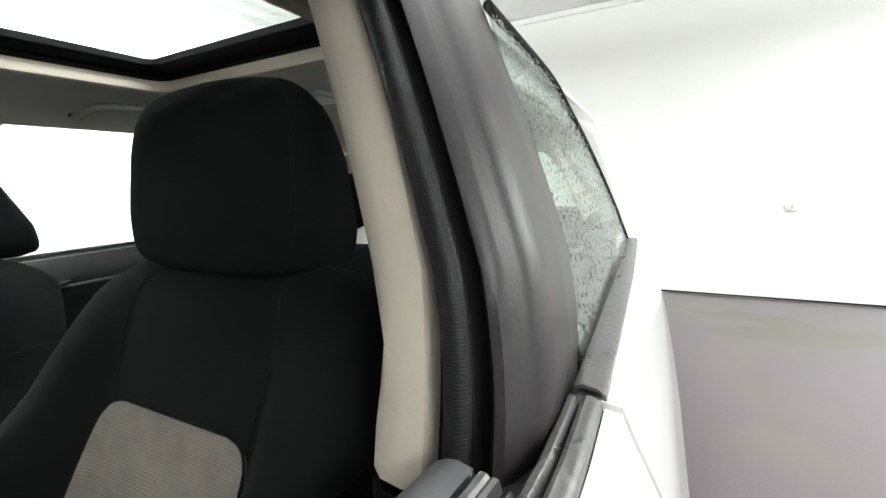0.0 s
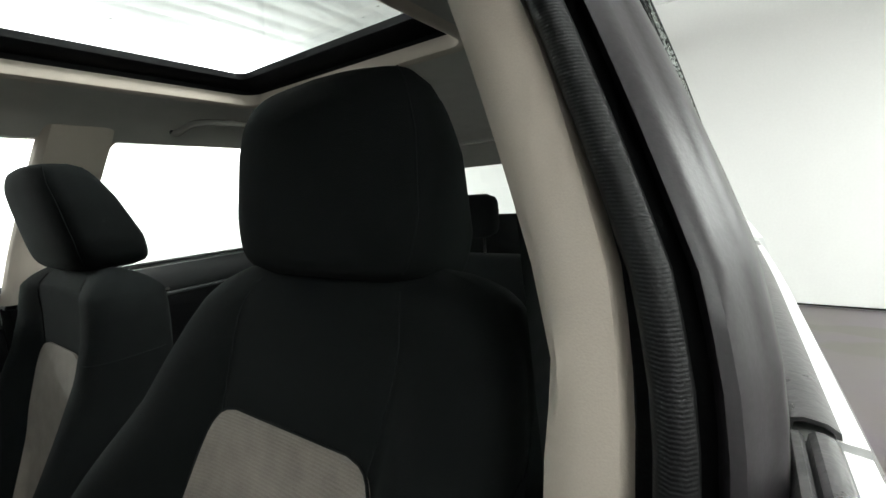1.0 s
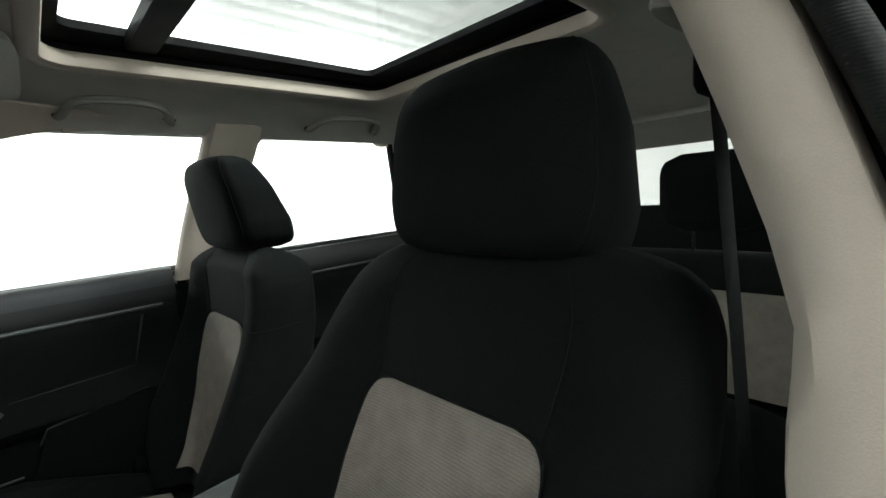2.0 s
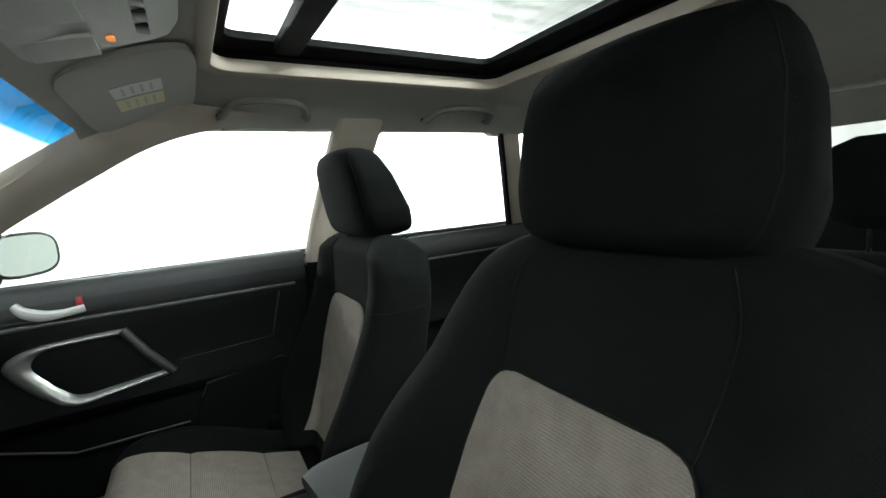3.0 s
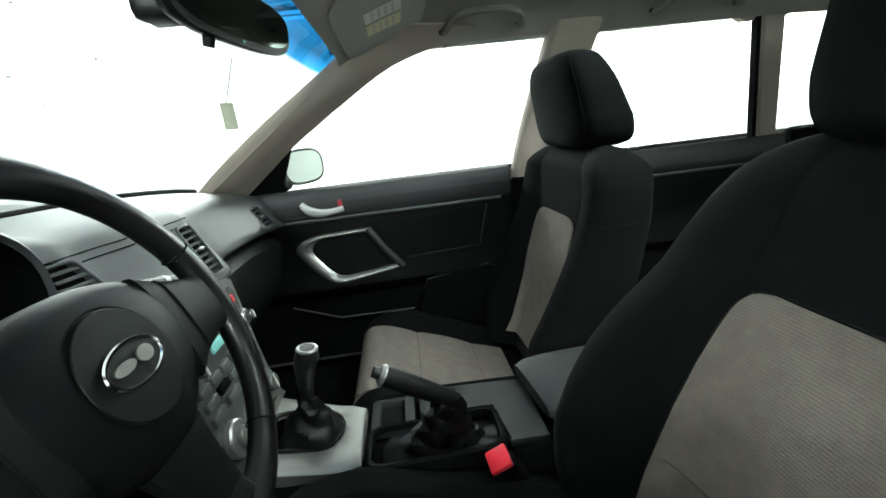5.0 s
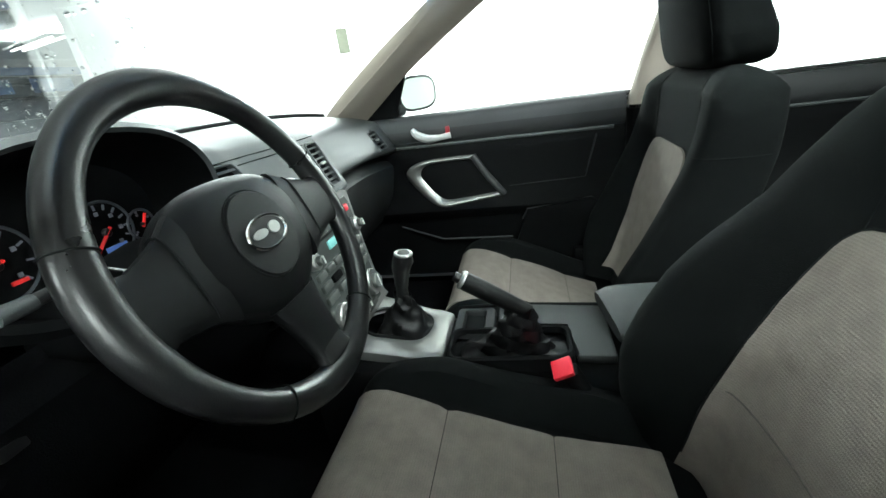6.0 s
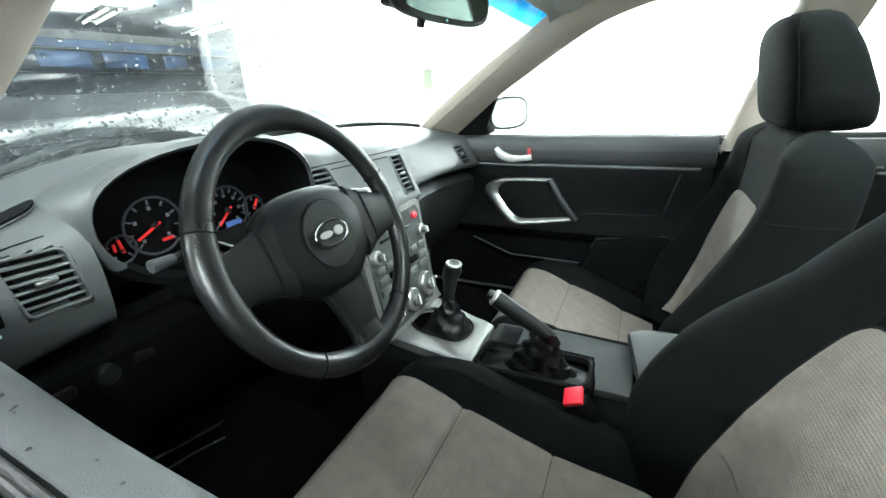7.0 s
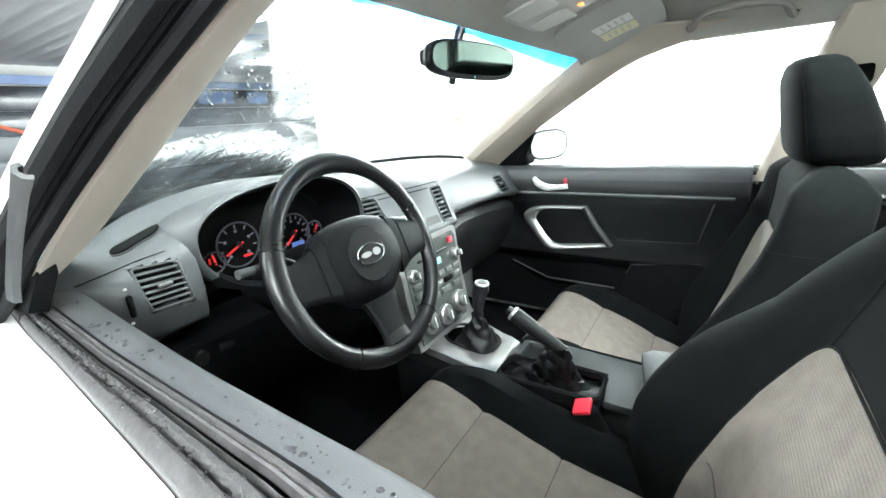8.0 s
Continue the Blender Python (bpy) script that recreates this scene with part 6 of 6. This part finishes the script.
for x, y, rx, ry in ((-0.012, 0.001, 0.012, 0.0045), (0.012, 0.001, 0.009, 0.0065)):
    part("mark", plate([wp(x + rx * math.cos(q), 0.002 + y + ry * math.sin(q), 0.0175) for q in [2 * math.pi * j / 16 for j in range(16)]], WN, 0.0015), SILVER, emb)
# spokes
for sg in (-1, 1):
    rings = []
    for t in [i / 8 for i in range(9)]:
        u = sg * lerp(0.075, 0.158, t)
        h = table(t, [(0, 0.056), (0.3, 0.042), (0.8, 0.031), (1, 0.040)])
        vc = 0.002 - 0.004 * t
        rings.append([wp(u, vc + h * b, -0.005 * (1 - t) + 0.001 + lerp(0.012, 0.009, t) * a) for a, b in superring(20, 3)])
    part("spoke", loft(rings), PAD, sw, "black wheel spoke")
rings = []
for t in [i / 8 for i in range(9)]:
    v = lerp(-0.07, -0.158, t)
    w = table(t, [(0, 0.040), (0.35, 0.031), (0.75, 0.027), (0.9, 0.032), (1, 0.042)])
    rings.append([wp(-0.002 + w * b, v, -0.005 * (1 - t) + 0.001 + lerp(0.012, 0.009, t) * a) for a, b in superring(20, 3)])
low = part("spoke", loft(rings), PAD, sw, "lower wheel spoke")
part("spoke_trim", loft([[wp(-0.002 + table(t, [(0, 0.0265), (0.6, 0.0235), (1, 0.026)]) * b, lerp(-0.105, -0.150, t), -0.009 * (1 - t) + 0.005 + 0.008 * a) for a, b in superring(20, 3)] for t in (0, 0.25, 0.5, 0.75, 1.0)]), LEATHER_WORN, low, "grey lower spoke cover")
part("shaft", tube([wp(0, 0, -0.02), wp(0, 0, -0.09)], [0.05, 0.055], 20), PLASTIC, sw)

for sg in (-1, 1):
    part("joint", tube([wp(sg * 0.098, 0.002 + 0.043 * b, -0.0035 + 0.0125 * a) for a, b in superring(20, 3)], 0.0012, 5, True), SEAM, sw)
part("joint", tube([wp(0.048 * math.cos(q), 0.002 + 0.048 * math.sin(q), 0.0125) for q in [2 * math.pi * j / 40 for j in range(40)]], 0.0006, 5, True), SEAM, sw)

# ---- roof fittings ----
def visor(s):
    v = thing("sun_visor", (s * 0.38, 0.28, 1.33), "grey beige sun visor with warning labels", "sun visor", "sun visors")

    def zv(x, y):
        return zroof(x * 0.92, y) - 0.014

    def flap(u, v, drop=0.0):
        x = 0.358 + 0.198 * u * (1 - 0.10 * abs(v) ** 5)
        y = 0.282 + 0.102 * v * (1 - 0.12 * abs(u) ** 6)
        return (s * x, y, zv(x, y) - 0.006 * (1 - u ** 4) * (1 - v ** 4) - drop)

    part("flap", sheet([[flap(lerp(-1, 1, j / 20), lerp(1, -1, i / 12)) for j in range(21)] for i in range(13)], 0.012), VISOR, v)
    for u0, u1, m in ((-0.36, 0.02, LABELW), (0.08, 0.46, LABEL)):
        lb = part("warning_label", sheet([[flap(lerp(u0, u1, j / 4), lerp(0.35, -0.45, t), 0.0132) for j in range(5)] for t in (0, 0.5, 1)], 0.001), m, v, "printed warning label")
        bm = bmesh.new()
        for i in range(4):
            grid(bm, [[flap(lerp(u0, u1, q), vv, 0.0146) for q in (0.15, 0.5, 0.85)] for vv in (0.20 - 0.15 * i, 0.15 - 0.15 * i)])
        part("print", bm, PRINT, lb)
    part("pivot", tube([flap(0.96, 0.9, 0.004), (s * 0.565, 0.372, zv(0.565, 0.372) + 0.004)], 0.008, 10), VISOR, v)
    part("hook", box((s * 0.20, 0.325, zroof(0.2, 0.325) - 0.016), (0.03, 0.016, 0.022), 0.005), SMOOTH, v, "black visor hook")
    return v


visor(1)
oc = thing("overhead_console", (0, 0.30, 1.34), "pale overhead console with map lights and sunroof switches", "console")
rings = []
for i in range(11):
    t = i / 10
    y = lerp(0.400, 0.195, t)
    e = max(0.05, 1 - abs(2 * t - 1) ** 6) ** 0.5
    rings.append([(0.125 * (0.7 + 0.3 * e) * u, y, zroof(0, y) + 0.004 - 0.034 * e * (0.5 - 0.5 * v)) for u, v in superring(28, 3.5)])
part("housing", loft(rings), WHITEPL, oc)
for x, y in ((-0.06, 0.335), (0.06, 0.335)):
    part("map_light", box((x, y, zroof(0, y) - 0.0305), (0.075, 0.075, 0.006), 0.002, rot=Matrix.Rotation(radians(-14), 3, "X")), LABELW, oc, "pale map light lens")
for x in (-0.045, 0.0, 0.045):
    part("switch", box((x, 0.245, zroof(0, 0.245) - 0.0305), (0.03, 0.016, 0.006), 0.002), SMOOTH, oc)
part("lamp_button", box((0.062, 0.283, zroof(0, 0.283) - 0.0312), (0.014, 0.01, 0.005), 0.002), AMBER, oc, "amber lit button")


def grab(s, y0, y1):
    g = thing("grab_handle", (s * 0.56, (y0 + y1) / 2, 1.33), "grey beige grab handle under the roof edge", "grab handle", "grab handles")
    x = 0.545
    pts = [(s * x, y0, 1.322), (s * (x - 0.02), y0 - 0.004, 1.318), (s * (x - 0.072), y0 - 0.030, 1.338), (s * (x - 0.088), (y0 + y1) / 2, 1.344), (s * (x - 0.072), y1 + 0.030, 1.338), (s * (x - 0.02), y1 + 0.004, 1.318), (s * x, y1, 1.322)]
    part("grip", tube(smooth_path(pts, 5), 0.009, 10, flat=1.3), GRIPVINYL, g)
    for y in (y0, y1):
        part("mount", box((s * 0.556, y, 1.334), (0.034, 0.04, 0.024), 0.008), GRIPVINYL, g)
        part("hinge", box((s * 0.540, y, 1.321), (0.014, 0.022, 0.012), 0.004), SMOOTH, g, "dark hinge")
    return g


lamp = thing("roof_lamp", (0.06, -0.88, 1.375), "small white roof lamp with a clear lens", "lamp")
part("housing", box((0.06, -0.88, 1.376), (0.10, 0.15, 0.022), 0.008), WHITEPL, lamp)
part("lens", box((0.06, -0.88, 1.363), (0.07, 0.10, 0.008), 0.003), LABELW, lamp, "white lamp lens")


grab(1, 0.125, -0.085)
grab(1, -0.455, -0.70)
grab(-1, -0.455, -0.70)

rv = thing("rear_view_mirror", (0.0, 0.52, 1.30), "black rear-view mirror on the windscreen", "mirror")
RC = Vector((-0.035, 0.462, 1.243))
RX = Vector((0.955, -0.26, -0.035)).normalized()
RN = Vector((-0.26, -0.95, -0.12)).normalized()
RZ = RX.cross(RN) * -1
if RZ.z < 0:
    RZ = -RZ
rings = []
for n, g in ((0.0, 0.96), (-0.006, 1.0), (-0.018, 0.96), (-0.032, 0.7), (-0.038, 0.3)):
    rings.append([tuple(RC + RX * (0.128 * g * u) + RZ * (0.036 * g * v) + RN * n) for u, v in superring(32, 3.2)])
part("casing", loft(rings), SMOOTH, rv)
part("glass", plate([tuple(RC + RX * (0.116 * u) + RZ * (0.029 * v + 0.003) + RN * 0.0008) for u, v in superring(32, 3.2)], RN, 0.0015), MIRROR_DIM, rv, "dark mirror glass")
part("lamp", disc(tuple(RC + RZ * -0.030 + RN * 0.001), 0.002, RN, 0.001, 10), LCD_TEAL, rv, "tiny green light")
part("stem", tube([tuple(RC - RN * 0.03), (-0.015, 0.515, 1.285), (0.0, 0.50, 1.335)], 0.011, 10), SMOOTH, rv)
part("knob", tube([tuple(RC - RX * 0.05 - RZ * 0.032 - RN * 0.012), tuple(RC - RX * 0.05 - RZ * 0.046 - RN * 0.014)], [0.008, 0.0065], 10), SMOOTH, rv)
part("sensor", box((-0.03, 0.56, 1.262), (0.06, 0.05, 0.035), 0.01), SMOOTH, rv, "black sensor housing")

tag = thing("hanging_tag", (-0.03, 0.50, 1.20), "small pale green card hanging by a cord", "air freshener")
part("cord", tube([(-0.012, 0.492, 1.20), (-0.051, 0.50, 1.138)], 0.0008, 6), WHITEPL, tag)
tr = Matrix.Rotation(radians(-52), 3, "Z")
part("card", box((-0.051, 0.50, 1.122), (0.017, 0.004, 0.034), 0.0015, rot=tr), mat("pale green card", (0.62, 0.66, 0.5), 0.6, var=0.1, scale=80), tag)


# ---- rain drops ----
def drops(name, spots, rng, lo, hi, material, label, parent=None, shade=False):
    bm = bmesh.new()
    for p, nrm in spots:
        r = lo + (hi - lo) * rng.random() ** 2.5
        n = Vector(nrm).normalized()
        u = n.orthogonal().normalized()
        v = n.cross(u)
        p = Vector(p)
        sx, sy = 0.8 + 0.5 * rng.random(), 0.8 + 0.5 * rng.random()
        top = bm.verts.new(p + n * r * 0.55)
        prev = None
        rings = []
        for h, k in ((0.0, 1.0), (0.38, 0.75)):
            rings.append([bm.verts.new(p + n * r * h + u * (r * k * sx * math.cos(a)) + v * (r * k * sy * math.sin(a))) for a in [2 * math.pi * j / 7 for j in range(7)]])
        for j in range(7):
            i = (j + 1) % 7
            bm.faces.new((rings[0][j], rings[0][i], rings[1][i], rings[1][j]))
            bm.faces.new((rings[1][j], rings[1][i], top))
    ob = part(name, bm, material, parent, label)
    ob.visible_shadow = shade
    return ob


rng = random.Random(7)
spots = []
for i in range(2200):
    z = lerp(0.945, 1.295, rng.random())
    y = lerp(lerp(-0.25, -0.34, (z - 0.94) / 0.36), lerp(-1.05, -0.66, (z - 0.945) / 0.35), rng.random())
    spots.append(((-(xl(z) + 0.0975) * taper(y), y, z), (-1, 0, 0.33)))
tagged(drops("rain_drops", spots, rng, 0.0008, 0.0029, WATER, "clear rain drops covering the rear side window"), category="water drops", kind="stuff")
spots = []
for i in range(110):
    y = lerp(0.75, -0.02, rng.random())
    spots.append(((-sill_x(lerp(0.708, 0.725, rng.random()), y), y, 0.9413), (0, 0, 1)))
tagged(drops("rain_drops", spots, rng, 0.001, 0.0028, DARKBEAD, "rain drops on the door top, darkened in colour"), category="water drops", kind="stuff")
spots = []
for i in range(480):
    y = lerp(0.80, -0.04, rng.random())
    k = rng.random()
    spots.append(((-sill_x(0.764 + 0.02 * k, y), y, 0.941 - 0.004 * k), (-0.2, 0, 1)))
tagged(drops("rain_drops", spots, rng, 0.0008, 0.0038, WATER, "rain water beaded along the door seal"), category="water drops", kind="stuff")
spots = []
for i in range(30):
    z = lerp(0.95, 1.25, rng.random())
    k = rng.random()
    spots.append(((-(xl(z) + lerp(0.09, 0.1, k)), yb(z) - lerp(0.02, 0.09, k), z), (-1, 0.5, 0.3)))
tagged(drops("rain_drops", spots, rng, 0.001, 0.003, WATER, "few rain drops on the black pillar"), category="water drops", kind="stuff")
spots = []
for i in range(16):
    z = lerp(0.9, 1.28, rng.random())
    k = rng.random()
    spots.append(((-(xl(z) - 0.016 + 0.03 * k), yb(z) + 0.0035 - 0.006 * (1 - k), z), (0.1, 1, 0.2)))
tagged(drops("rain_drops", spots, rng, 0.0012, 0.0028, WATER, "few rain drops on the beige pillar trim", None, True), category="water drops", kind="stuff")
spots = []
for i in range(260):
    spots.append(((lerp(-0.3, 0.3, rng.random()), lerp(-0.53, 0.12, rng.random()), 1.4535), (0, 0, 1)))
tagged(drops("rain_drops", spots, rng, 0.0008, 0.0026, WATER, "rain drops on the sunroof glass"), category="water drops", kind="stuff")
spots = []
for i in range(1700):
    u, t = lerp(-0.98, 0.12, rng.random() ** 1.2), lerp(0.02, 0.85, rng.random() ** 1.1)
    p = Vector(screen_point(u, t))
    spots.append((tuple(p + Vector((0, 0.002, 0.003))), (0.0, 0.6, 0.8)))
tagged(drops("rain_drops", spots, rng, 0.0007, 0.0030, WATER, "rain drops on the windscreen"), category="water drops", kind="stuff")
